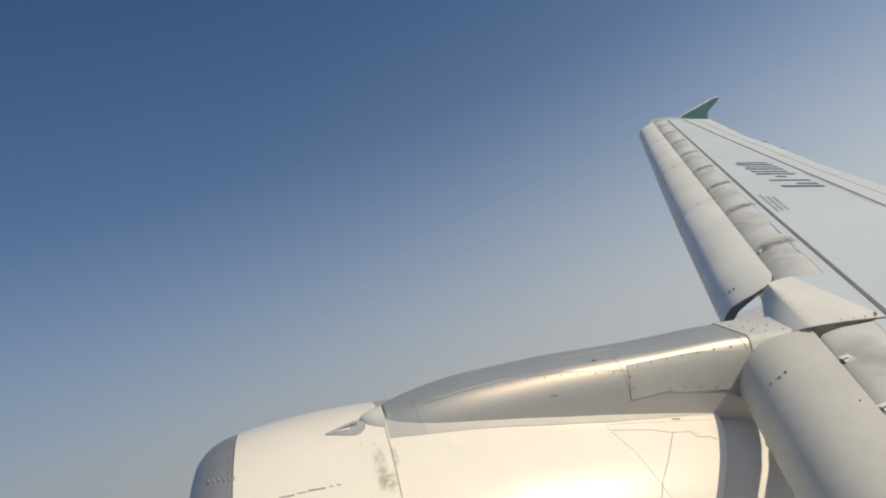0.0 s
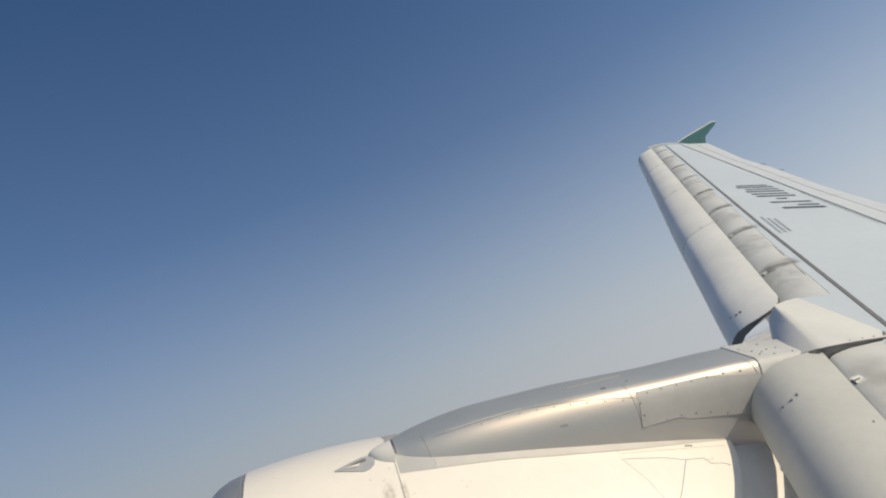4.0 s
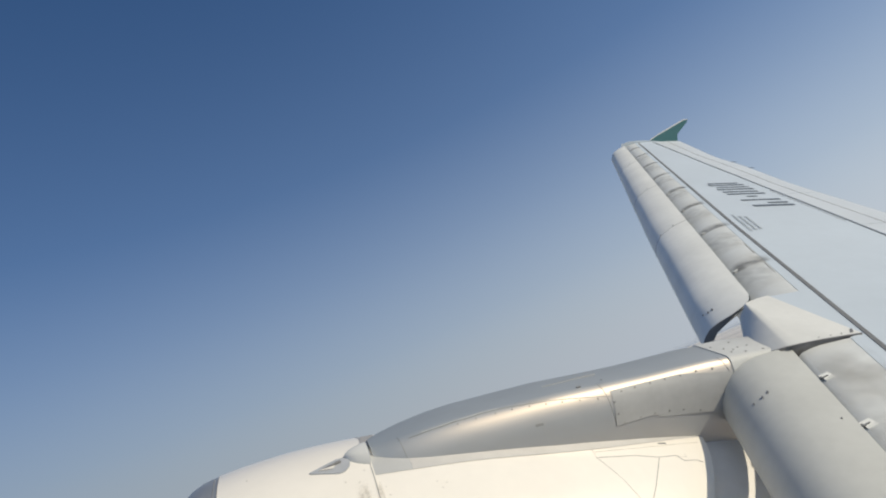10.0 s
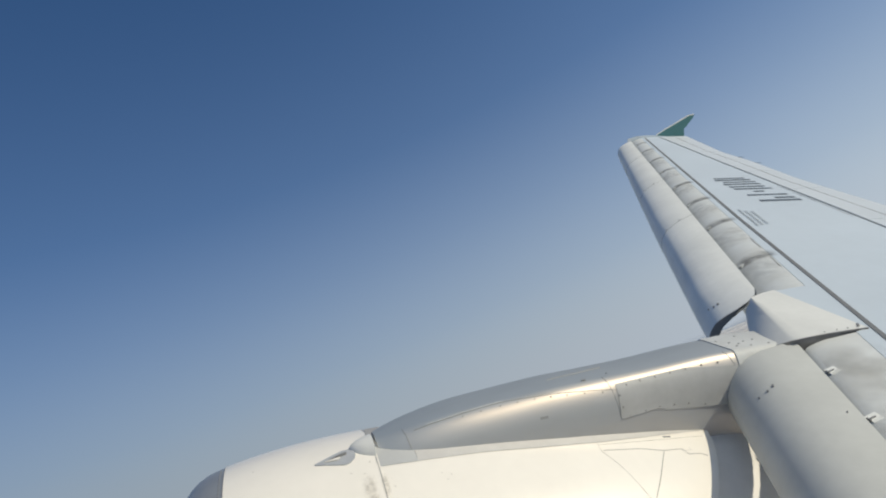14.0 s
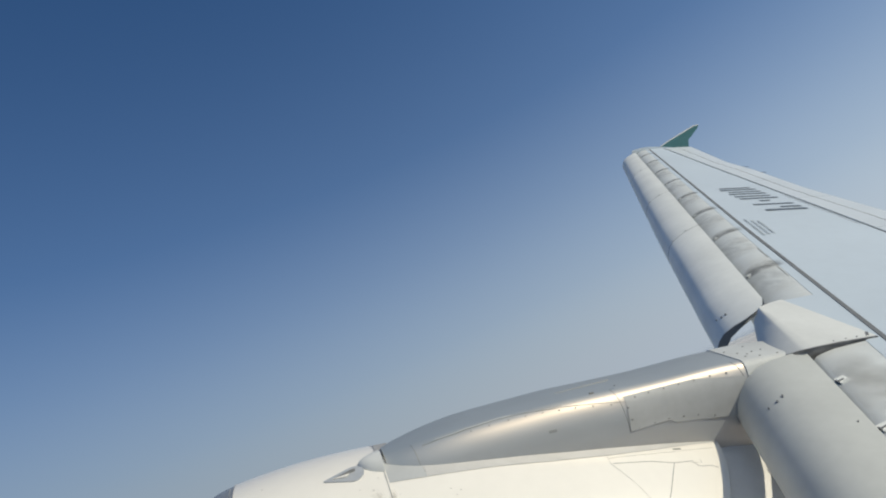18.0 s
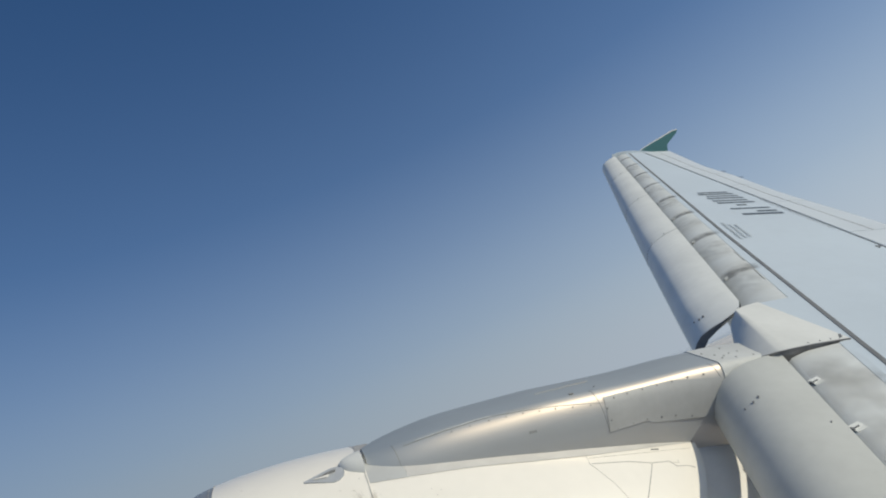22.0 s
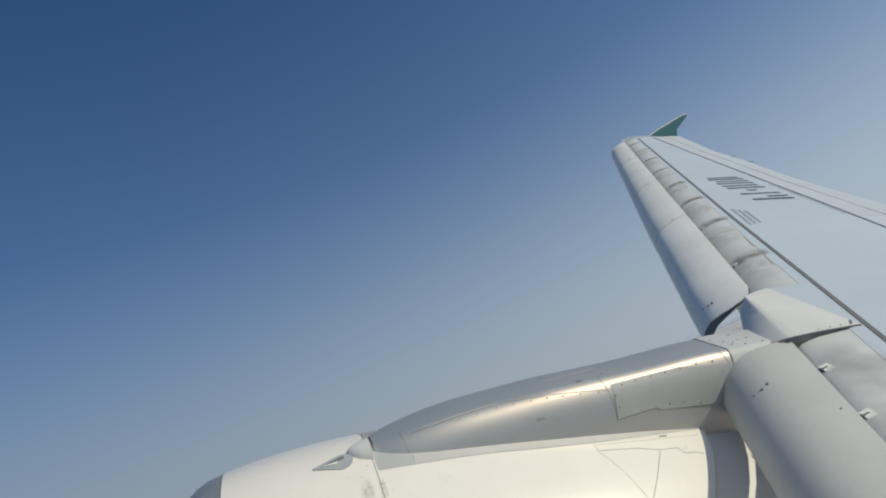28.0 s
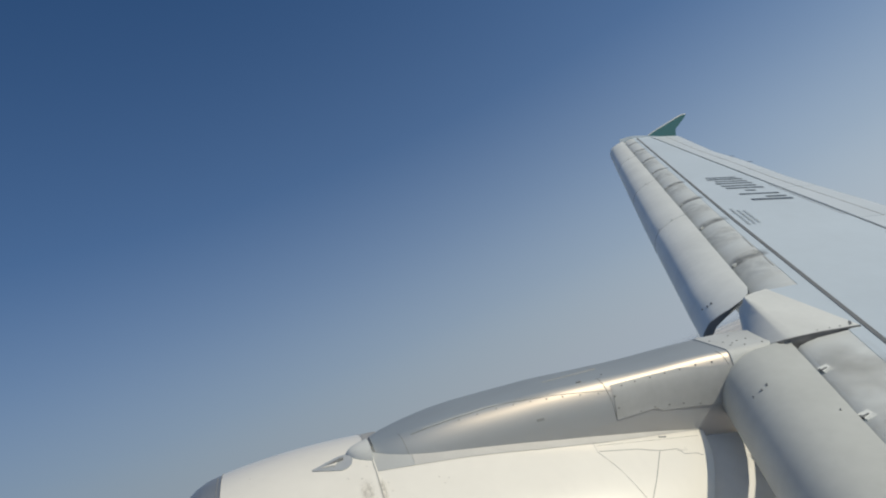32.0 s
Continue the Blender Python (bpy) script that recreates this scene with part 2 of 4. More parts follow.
def upper(x, y):
    """A point of the wing's upper skin, aft of the stowed slats."""
    a, b = slat_stow(x), trail(x)
    t = (a - y) / (a - b)
    return Vector((x, y, top(x) - droop(x) * (a - b) * max(t, 0) ** 2.2))


# main box of the wing
rings = []
for x in [1.3, 2.6, 3.5, 4.4, 5.25, 5.435, 5.445, 5.9, 6.33, 6.345, 6.62, 7.6, 8.7, 9.8, 10.9, 12, 13, 14, 15, 15.8, 16.5, 16.85]:
    a, b = (-0.9 if 5.44 < x < 6.34 else slat_stow(x)), trail(x)
    c = a - b
    up_ = [upper(x, a - c * t) for t in spread(0, 1, 11)]
    low = [Vector((x, a - c * t, top(x) - 0.02 - c * 0.135 * (1 - t) ** 0.8 - droop(x) * c * t ** 2.2)) for t in (1, 0.85, 0.7, 0.5, 0.3, 0.12, 0)]
    rings.append(up_ + low)
wing = part("wing", loft(rings), GREY, airliner, "light grey painted starboard wing", 30)


def nose_ring(x, prof, k):
    a = slat_stow(x)
    return [Vector((x, a + dy * k, top(x) + dz * k)) for dy, dz in prof]


RECESSED = ((-0.02, -0.002), (0.03, -0.004), (0.1, -0.012), (0.2, -0.035), (0.3, -0.075), (0.38, -0.13), (0.44, -0.20), (0.46, -0.28), (0.44, -0.36), (0.36, -0.43), (0.2, -0.47), (0, -0.49))
FULL = ((-0.02, -0.002), (0.05, -0.004), (0.15, -0.010), (0.25, -0.014), (0.33, -0.027), (0.395, -0.044), (0.42, -0.066), (0.425, -0.115), (0.42, -0.20), (0.39, -0.37), (0.2, -0.47), (0, -0.49))
inner_nose = part("leading_edge", loft([nose_ring(x, FULL, span_scale(x)) for x in spread(1.3, 5.43, 9)]), NOSE, wing, "dirty recessed leading edge behind the inboard slat")
outer_nose = part("leading_edge", loft([nose_ring(x, RECESSED, span_scale(x)) for x in spread(6.35, 16.8, 16)]), NOSE, wing, "oil-streaked recessed leading edge behind the outboard slats")


def saddle_ring(x):
    """The fixed nose over the pylon: flat above, a crease, then a face that slopes forward; it reaches further forward inboard."""
    reach = lerp_table(x, (5.45, 6.33), (0.84, 0.46))
    beyond = lerp_table(x, (5.45, 5.9, 6.33), (1.6, 1.15, 0.65))
    prof = ((0, 0.010), (0.35, 0.016), (0.60, 0.013), (0.69, 0.009), (0.712, 0.0), (0.755, -0.042), (0.80, -0.088), (0.85, -0.15), (0.87, -0.22), (0.86, -0.32), (0.82, -0.42), (0.5, -0.5), (0, -0.5))
    skew, trim = 0.115 * (6.33 - x) / 0.88, 0.13 * (x - 5.45) / 0.88
    deep = lerp_table(x, (5.45, 5.95, 6.33), (1.0, 0.8, 0.4))
    return [Vector((x - trim * min(dy / 0.7, 1) + skew * min(max((dy - 0.70) / 0.06, 0), 1), -0.96 + (min(dy, 0.7) + max(dy - 0.7, 0) * beyond) * reach, top(x) + (dz if dz > -0.04 else -0.04 + (dz + 0.04) * deep))) for dy, dz in prof]


saddle = part("pylon_saddle", loft([saddle_ring(x) for x in spread(5.45, 6.33, 6)]), FAIR, wing, "fixed rounded leading edge above the pylon")

# shade of the gap below the saddle, put in as a dark plate
part("end_shade_plate", plate(saddle_ring(5.443), 0.008, (1, 0, 0)), DARKGREY, saddle, "dark plate for the shaded gap under the saddle")

# slats
SLAT_PROFILE = ((0, 0), (0.09, -0.024), (0.19, -0.060), (0.29, -0.109), (0.375, -0.164), (0.43, -0.225), (0.452, -0.29), (0.46, -0.355), (0.458, -0.41), (0.445, -0.435), (0.43, -0.43),
                (0.425, -0.345), (0.392, -0.250), (0.335, -0.180), (0.265, -0.125), (0.165, -0.068), (0.055, -0.026))


def slat_scale(x):
    return lerp_table(x, (6.5, 10, 17), (1.0, 0.98, 0.80))


def slat_edge(x):
    return 2.203 - 0.4827 * x


INNER_PROFILE = ((0, 0), (0.14, -0.006), (0.28, -0.022), (0.39, -0.059), (0.472, -0.118), (0.525, -0.192), (0.552, -0.275), (0.553, -0.355), (0.53, -0.41), (0.49, -0.43),
                 (0.47, -0.36), (0.43, -0.24), (0.34, -0.13), (0.2, -0.065), (0.06, -0.025))


def slat_ring(x, edge, k, dz, prof=SLAT_PROFILE):
    return [Vector((x, edge(x) + dy * k, top(x) + dz + h * k)) for dy, h in prof]


def inner_edge(x):
    return -0.440 - 0.445 * (x - 5.55)


def bowed(ring, bow):
    """The end of a slat, its middle standing out inboard."""
    y0, y1 = min(p.y for p in ring), max(p.y for p in ring)
    return [p - Vector((bow * max(math.sin(math.pi * (p.y - y0) / (y1 - y0)), 0) ** 0.65, 0, 0)) for p in ring]


for a, b, bow in ((6.55, 9.185, 0.16), (9.2, 11.585, 0), (11.6, 14.285, 0), (14.3, 16.8, 0)):
    end = bowed(slat_ring(a, slat_edge, slat_scale(a), -0.04), bow)
    slat = part("slat", loft([end] + [slat_ring(x, slat_edge, slat_scale(x), -0.04) for x in spread(a, b, 6)[1:]]), SLAT, airliner, "extended grey outboard slat", 50)
    # dark plate over the end, standing in for the shade of its hollow
    part("end_shade_plate", plate(bowed(slat_ring(a - 0.006, slat_edge, slat_scale(a), -0.042), bow), 0.008, (1, 0, 0)), LINE, slat, "dark plate for the shaded hollow of the slat end")
part("slat", loft([slat_ring(x, inner_edge, 0.988 + 0.03 * (x - 5.55), -0.028, INNER_PROFILE) for x in spread(1.95, 5.505, 6)]), SHADESLAT, airliner, "extended grey inboard slat", 50)

# sealant lines on the upper skin
NUP = (0, 0, 1)
xs = spread(3.6, 16.8, 30)
part("sealant_line", ribbon([upper(x, front_line(x) + 0.015 - 0.015 * max(0, 8.5 - x)) for x in xs], [NUP] * 30, 0.036), LINE, wing, "dark grey sealant strip")


def rear_line(x):
    return -0.885 - 0.345 * x


xs = spread(6.6, 16.8, 24)
part("sealant_line", ribbon([upper(x, rear_line(x)) for x in xs], [NUP] * 24, 0.010), LINE, wing, "thin dark spoiler hinge line")

# wing tip: rounded cap and fence
rings = []
for i in range(5):
    s = i / 4
    x = 16.85 + 0.17 * math.sin(s * math.pi / 2)
    a, b = slat_stow(16.85) + 0.36 * (1 - 0.35 * s), trail(16.85) - 0.12
    c = a - b
    h = 0.14 * math.cos(s * math.pi / 2) + 0.012
    mid = top(16.85) - 0.11
    rings.append([Vector((x, a - c * t, mid + h * math.sin(math.pi * min(1, 0.08 + t) ** 0.6) + 0.02)) for t in spread(0, 1, 9)] +
                 [Vector((x, a - c * t, mid - h * math.sin(math.pi * min(1, 0.08 + t) ** 0.6) - 0.02)) for t in spread(1, 0, 9)])
part("wing_tip_cap", loft(rings), GREY, wing, "pale rounded wing tip cap")

# ---- engine ----
EX, EZ = 5.75, -2.23
NY = (0.2, 0.5, 0.8, 1.2, 1.8, 2.2, 2.5, 2.66, 2.88, 3.1, 3.29, 3.42, 3.5, 3.55)
NR = (0.955, 1.008, 1.055, 1.113, 1.176, 1.195, 1.197, 1.194, 1.181, 1.156, 1.124, 1.09, 1.05, 0.97)


def radius(y):
    return curve(y, NY, NR)


def nac(y, deg, lift=0.0):
    """A point on the nacelle: deg from the top towards the fuselage."""
    r, a = radius(y) + lift, radians(deg)
    return Vector((EX - r * math.sin(a), y, EZ + r * math.cos(a)))


def nac_normal(deg):
    a = radians(deg)
    return Vector((-math.sin(a), 0, math.cos(a)))


def nozzle(deg):
    return 0.25 + 1.12 * (1 - math.cos(radians(min(abs(deg), 60))))


engine = part("engine_nacelle", loft([[nac(max(y, nozzle(d)) if y < 1 else y, d) for d in spread(-180, 175, 72)] for y in [0.2, 0.35, 0.5, 0.65] + spread(0.8, 2.456, 15)], caps=False), WHITE, airliner, "white engine nacelle under the wing")
part("fan_cowl", loft([[nac(y, d, 0.004) for d in spread(-180, 175, 72)] for y in spread(2.44, 3.305, 13)], caps=False), WHITE, engine, "white fan cowl")
lip = [(3.303, radius(3.303)), (3.36, radius(3.36)), (3.41, radius(3.41)), (3.47, 1.063), (3.51, 1.03), (3.545, 0.99), (3.56, 0.95), (3.53, 0.91), (3.45, 0.88), (3.2, 0.86), (2.6, 0.88), (2.0, 0.88)]
part("intake_lip", loft([[Vector((EX - r * math.sin(radians(d)), y, EZ + r * math.cos(radians(d)))) for d in spread(-180, 175, 72)] for y, r in lip], caps=False), LIP, engine, "bare metal intake lip")
part("core_cowl", loft([[Vector((EX - r * math.sin(radians(d)), y, EZ + r * math.cos(radians(d)))) for d in spread(-180, 170, 36)] for y, r in ((1.2, 0.8), (0.6, 0.93), (0.2, 0.92), (-0.4, 0.84), (-1.0, 0.62), (-1.6, 0.4))]), CORE, engine, "pale grey core cowl inside the nozzle")

# pylon
PY = (-0.6, -0.28, 0.04, 0.22, 0.67, 1.09, 1.29, 1.49, 1.68, 1.875, 2.03, 2.18, 2.29, 2.377, 2.50)
PT = (-0.83, -0.808, -0.810, -0.812, -0.838, -0.85, -0.855, -0.868, -0.882, -0.897, -0.917, -0.945, -0.969, -0.989, -1.025)
PW = (0.25, 0.25, 0.25, 0.25, 0.252, 0.262, 0.266, 0.267, 0.267, 0.265, 0.26, 0.25, 0.235, 0.21, 0.15)


def shoulder(y, w):
    """The rounding of the pylon's top edge: inwards and downwards."""
    r = min(lerp_table(y, (-0.1, 0.5, 1.0, 2.2), (0.10, 0.13, 0.155, 0.18)), w * 0.9)
    return r * 0.85, r * lerp_table(y, (-0.1, 1.0, 2.2), (1.75, 1.62, 1.3))


def pylon_ring(y, grow=0.0, deep=0.75):
    t, w = curve(y, PY, PT) + grow, curve(y, PY, PW) + grow
    r, h = shoulder(y, w)
    tuck = lerp_table(y, (0.75, 1.2, 2.2), (0.06, 0.03, 0.0))
    pts = [Vector((EX - w - 0.006 + tuck, y, t - deep)), Vector((EX - w - 0.003, y, t - min(0.275, 0.9 * deep)))]
    for a in spread(0, 90, 8):
        pts.append(Vector((EX - w + r - r * math.cos(radians(a)), y, t - h + h * math.sin(radians(a)))))
    return pts + [Vector((2 * EX - p.x, y, p.z)) for p in pts[::-1]]


pylon = part("engine_pylon", loft([pylon_ring(y) for y in spread(2.42, -0.6, 40)]), PYLON, airliner, "grey metallic engine pylon", 60)

def core(y, deg, lift=0.01):
    r_, a = lerp_table(y, (-0.4, 0.2, 0.6), (0.84, 0.92, 0.93)) + lift, radians(deg)
    return Vector((EX - r_ * math.sin(a), y, EZ + r_ * math.cos(a)))


def core_at(x, y, z):
    """Place on the core cowl, a little proud of it."""
    d = Vector((x - EX, 0, z - EZ)).normalized()
    return Vector((x, y, z)) + d * 0.012, d


# short highlight by the core cowl, laid on as a white ribbon
line = [core_at(*p) for p in ((5.582, 0.031, -1.349), (5.535, 0.024, -1.363))]
part("lit_edge_strip", ribbon([p for p, _ in line], [q for _, q in line], [0.008, 0.03], 0.003, 0.0), WHITE, engine, "white strip for a lit edge by the core cowl")

# pylon: bullet fairing at its front, side panel, seams, pale rear section
cap = [(2.585, 0.01, -1.025), (2.572, 0.045, -1.008), (2.548, 0.08, -0.995), (2.515, 0.11, -0.985), (2.48, 0.132, -0.978), (2.445, 0.145, -0.972)]
rings = []
for y, w, t in cap:
    rings.append([Vector((EX - 0.075 + 0.95 * w * math.sin(radians(a)), y, t - 0.131 + 0.13 * max(math.cos(radians(a)), 0) ** 0.6)) for a in spread(-90, 90, 15)] +
                 [Vector((EX - 0.075 + 0.95 * w, y, t - 0.25)), Vector((EX - 0.075 - 0.95 * w, y, t - 0.25))])
part("bullet_fairing", loft(rings), FAIR, pylon, "pale grey bullet fairing at the front of the pylon")


def on_side(y, z):
    """A point on the pylon's inboard skin, rounded over at its top."""
    t, w = curve(y, PY, PT), curve(y, PY, PW)
    r, h = shoulder(y, w)
    if z > t - h:
        s = min(1.0, (z - t + h) / h)
        c = math.sqrt(max(0.0, 1 - s * s))
        return Vector((EX - w + r - r * c, y, z)), Vector((-c / r, 0, s / h)).normalized()
    return Vector((EX - w - 0.003, y, z)), Vector((-1, 0, 0.02))


def side_ribbon(yz, width, mat, name="panel_seam", label="", thick=0.001):
    pts = [on_side(y, z) for y, z in yz]
    return part(name, ribbon([p for p, _ in pts], [q for _, q in pts], width, thick, 0.0005), mat, pylon, label)


def along(yz, n=18):
    """Evenly spaced points along a polyline in the side view."""
    ys = np.linspace(yz[0][0], yz[-1][0], n)
    a, c = [p[0] for p in yz], [p[1] for p in yz]
    if a[0] > a[-1]:
        a, c = a[::-1], c[::-1]
    return [(float(y), float(np.interp(y, a, c))) for y in ys]


LONG = ((2.20, -0.962), (2.09, -0.938), (1.92, -0.911), (1.75, -0.893), (1.60, -0.882), (1.45, -0.879), (1.30, -0.880), (1.20, -0.885), (1.06, -0.896), (0.915, -0.912))
side_ribbon(along(LONG, 30), 0.003, PYSEAM)
# the seam's glint, put in as a thin pale ribbon just above it
side_ribbon([(y, z + 0.003) for y, z in along(((2.12, -0.944),) + LONG[2:4] + ((1.64, -0.885),), 16)], 0.0035, FAIR, "seam_glint", "pale ribbon for the glint along the seam")


def hoop(y0, z1, lean, mat, width):
    """A seam over the pylon's shoulder, from its top down to height z1."""
    pts, nrm = [], []
    for a in spread(88, 0, 12):
        y = y0 + lean * a / 90
        t, w = curve(y, PY, PT), curve(y, PY, PW)
        r, h = shoulder(y, w)
        pts.append(Vector((EX - w + r - r * math.cos(radians(a)), y, t - h + h * math.sin(radians(a)))))
        nrm.append(Vector((-math.cos(radians(a)) / r, 0, math.sin(radians(a)) / h)).normalized())
    if z1 < pts[-1].z:
        pts.append(Vector((pts[-1].x - 0.002, y0, z1)))
        nrm.append(Vector((-1, 0, 0)))
    part("panel_seam", ribbon(pts, nrm, width, 0.0008, 0.0004), mat, pylon)


hoop(2.215, -1.10, 0.05, PYSEAM, 0.003)
hoop(0.905, -0.90, 0.06, PYSEAM, 0.003)

# riveted side panel
bm = bmesh.new()
cols = []
for y in spread(0.905, -0.05, 28):
    low = lerp_table(y, (-0.05, 0.14, 0.59, 0.625, 0.905), (-1.14, -1.13, -1.092, -1.068, -1.092))
    high = lerp_table(y, (-0.05, 0.4, 0.905), (-0.90, -0.858, -0.885))
    col = [on_side(y, z) for z in spread(low, high, 10)]
    cols.append([bm.verts.new(col[0][0] + Vector((0.004, 0, 0)))] + [bm.verts.new(p + q * 0.0028) for p, q in col] + [bm.verts.new(col[-1][0] - col[-1][1] * 0.003)])
for c0, c1 in zip(cols[:-1], cols[1:]):
    for i in range(len(c0) - 1):
        bm.faces.new((c0[i], c1[i], c1[i + 1], c0[i + 1]))
part("side_panel", bm, PANEL, pylon, "light grey riveted access panel")

# pale rear section of the pylon under the wing
part("rear_fairing", loft([pylon_ring(y, 0.006, 0.31) for y in spread(0.02, -0.62, 12)]), REAR, pylon, "pale grey riveted rear fairing with small dark fasteners", 60)
hoop(0.024, -0.88, 0.07, LINE, 0.003)


def disc_mesh(name, mat, r=0.008, h=0.004, n=8):
    bm = bmesh.new()
    bmesh.ops.create_cone(bm, cap_ends=True, segments=n, radius1=r, radius2=r * 0.8, depth=h)
    me = bpy.data.meshes.new(name)
    bm.to_mesh(me)
    bm.free()
    me.materials.append(mat)
    return me


FASTENER = disc_mesh("fastener", DARKGREY, 0.007)
TINY = disc_mesh("rivet", FAINT, 0.003)
DULL = disc_mesh("dull_fastener", PYSEAM, 0.0055)


def stud(me, p, nrm, parent, name):
    ob = new(name, me)
    ob.parent = parent
    ob.matrix_local = Matrix.Translation(Vector(p)) @ Vector(nrm).to_track_quat("Z", "Y").to_matrix().to_4x4()
    return ob


rivets = ((0.924, -0.83), (0.831, -0.897), (0.732, -0.887), (0.622, -0.88), (0.515, -0.872), (0.404, -0.866), (0.285, -0.856), (0.166, -0.856), (0.896, -0.948), (0.848, -1.083),
          (0.734, -1.07), (0.632, -1.061), (0.526, -1.065), (0.422, -1.075), (0.885, -1.02), (0.30, -1.10))
for y, z in rivets:
    p, nrm = on_side(y, z)
    stud(FASTENER, p + nrm * 0.003, nrm, pylon, "fastener")
for y in (1.904, 1.788, 1.664, 1.555, 1.445, 1.34, 1.235, 1.12, 1.0):
    p, nrm = on_side(y, lerp_table(y, [v[0] for v in LONG[::-1]], [v[1] for v in LONG[::-1]]) - 0.011)
    stud(DULL, p + nrm * 0.001, nrm, pylon, "fastener")
for i in range(10):
    p, nrm = on_side(1.52 - 0.022 * i, -0.872)
    stud(TINY, p + nrm * 0.001, nrm, pylon, "rivet")
for y, x in ((-0.066, 5.72), (-0.104, 5.67), (-0.164, 5.70), (-0.244, 5.71), (-0.06, 5.63), (-0.14, 5.59), (-0.27, 5.58), (-0.02, 5.80), (-0.2, 5.84)):
    stud(FASTENER, (x, y, curve(y, PY, PT) + 0.008), (0, 0, 1), pylon, "fastener")
p, nrm = on_side(1.086, -0.85)
side_ribbon(((1.10, -0.845), (1.072, -0.843)), 0.016, PYSEAM, "latch_plate", "small worn latch plate")
stud(FASTENER, p + nrm * 0.004, nrm, pylon, "latch")
side_ribbon(((0.615, -0.972), (0.575, -0.970)), 0.012, PYSEAM, "stencil_bar")
side_ribbon(((1.44, -0.995), (1.39, -0.993)), 0.016, PYSEAM, "stencil_bar")


# a highlight on the pylon's top, drawn as a pale ribbon
part("top_glint", ribbon([Vector((5.765, 1.275, -0.853)), Vector((5.785, 1.08, -0.848)), Vector((5.803, 0.875, -0.842))], [Vector((0, 0, 1))] * 3, 0.003, 0.001, 0.001), PANEL, pylon, "thin pale ribbon for a glint on top of the pylon")

# nacelle: seams, fairing strip, strake, stains
def nac_ribbon(pts, width, mat, name="panel_seam", label="", n=10, parent=None):
    ps, ns = [], []
    for (y0, d0), (y1, d1) in zip(pts[:-1], pts[1:]):
        for i in range(n):
            y, d = y0 + (y1 - y0) * i / n, d0 + (d1 - d0) * i / n
            ps.append(nac(y, d, 0.005 if y > 2.44 else 0.0004))
            ns.append(nac_normal(d))
    ps.append(nac(*pts[-1], 0.005 if pts[-1][0] > 2.44 else 0.0004))
    ns.append(nac_normal(pts[-1][1]))
    return part(name, ribbon(ps, ns, width, 0.0005, 0.0), mat, parent or engine, label)


nac_ribbon([(2.45, -30), (2.45, 75)], 0.0045, FAINT, n=50)
nac_ribbon([(3.304, -60), (3.304, 75)], 0.0025, FAINT, n=60)
nac_ribbon([(1.118, 17.2), (1.129, 21.2), (1.05, 30), (0.94, 48)], 0.0018, PENCIL)
nac_ribbon([(1.114, 21.2), (0.864, 21.8), (0.72, 23.5), (0.59, 23.4), (0.568, 26.0), (0.481, 26.2), (0.443, 27.4)], 0.003, FAINT)
nac_ribbon([(1.110, 18.6), (0.70, 18.2), (0.36, 17.4)], 0.0022, PENCIL)
nac_ribbon([(0.60, 24.2), (0.53, 24.4), (0.53, 22.9)], 0.002, PENCIL)
nac_ribbon([(0.722, 23.8), (0.866, 34.4), (0.967, 41.0), (1.06, 50)], 0.003, LINE)
nac_ribbon([(2.22, 11.5), (2.226, 15.6)], 0.002, FAINT)
nac_ribbon([(0.65, 16.8), (0.595, 16.9)], 0.010, LINE, "drain_slot")
for a, b, w in ((3.27, 3.08, 0.004), (3.07, 2.99, 0.007), (2.975, 2.93, 0.005), (2.92, 2.83, 0.009), (2.81, 2.79, 0.005), (2.77, 2.75, 0.006)):
    nac_ribbon([(a, 27.9), (b, 28.2)], w, FAINT, "worn_seam", n=4)

for fore, aft, mat, words in ((2.44, 2.224, STRIP, "grey front piece of the fairing strip"), (2.222, 0.30, PALESTRIP, "pale fairing strip below the pylon")):
    bm = bmesh.new()
    grid = []
    for y in spread(fore, aft, 24):
        lim = lerp_table(y, (0.30, 0.67, 1.09, 1.465, 1.815, 2.224, 2.44), (14.1, 15.9, 17.4, 17.2, 16.3, 15.6, 15.0))
        grid.append([bm.verts.new(nac(y, d, 0.0018)) for d in spread(4, lim, 12)])
    for r0, r1 in zip(grid[:-1], grid[1:]):
        for i in range(11):
            bm.faces.new((r0[i], r0[i + 1], r1[i + 1], r1[i]))
    part("top_fairing_strip", bm, mat, engine, words)

# grey gap where the fan cowl ends behind the crest
bm = bmesh.new()
g = [[bm.verts.new(nac(y, d, 0.0075)) for y in (a, a - 0.03, a - 0.06, a - 0.09)] for d, a in ((-15, 2.44), (-10, 2.445), (-5, 2.46), (0, 2.475))]
for r0, r1 in zip(g[:-1], g[1:]):
    for i in range(3):
        bm.faces.new((r0[i], r0[i + 1], r1[i + 1], r1[i]))
part("crest_gap", bm, FAINT, engine, "grey gap between fan cowl and pylon")

tear = [(2.792, 8.1), (2.70, 5.8), (2.63, 4.0), (2.59, 3.9), (2.564, 5.2), (2.556, 7.2), (2.566, 9.3), (2.595, 11.0), (2.63, 11.5), (2.70, 10.3), (2.785, 8.6)]
bm = bmesh.new()
ring_lo, ring_hi = [bm.verts.new(nac(y, d, -0.01)) for y, d in tear], [bm.verts.new(nac(y, d, 0.010)) for y, d in tear]
for i in range(len(tear)):
    j = (i + 1) % len(tear)
    bm.faces.new((ring_lo[i], ring_lo[j], ring_hi[j], ring_hi[i]))
bm.faces.new(ring_hi)
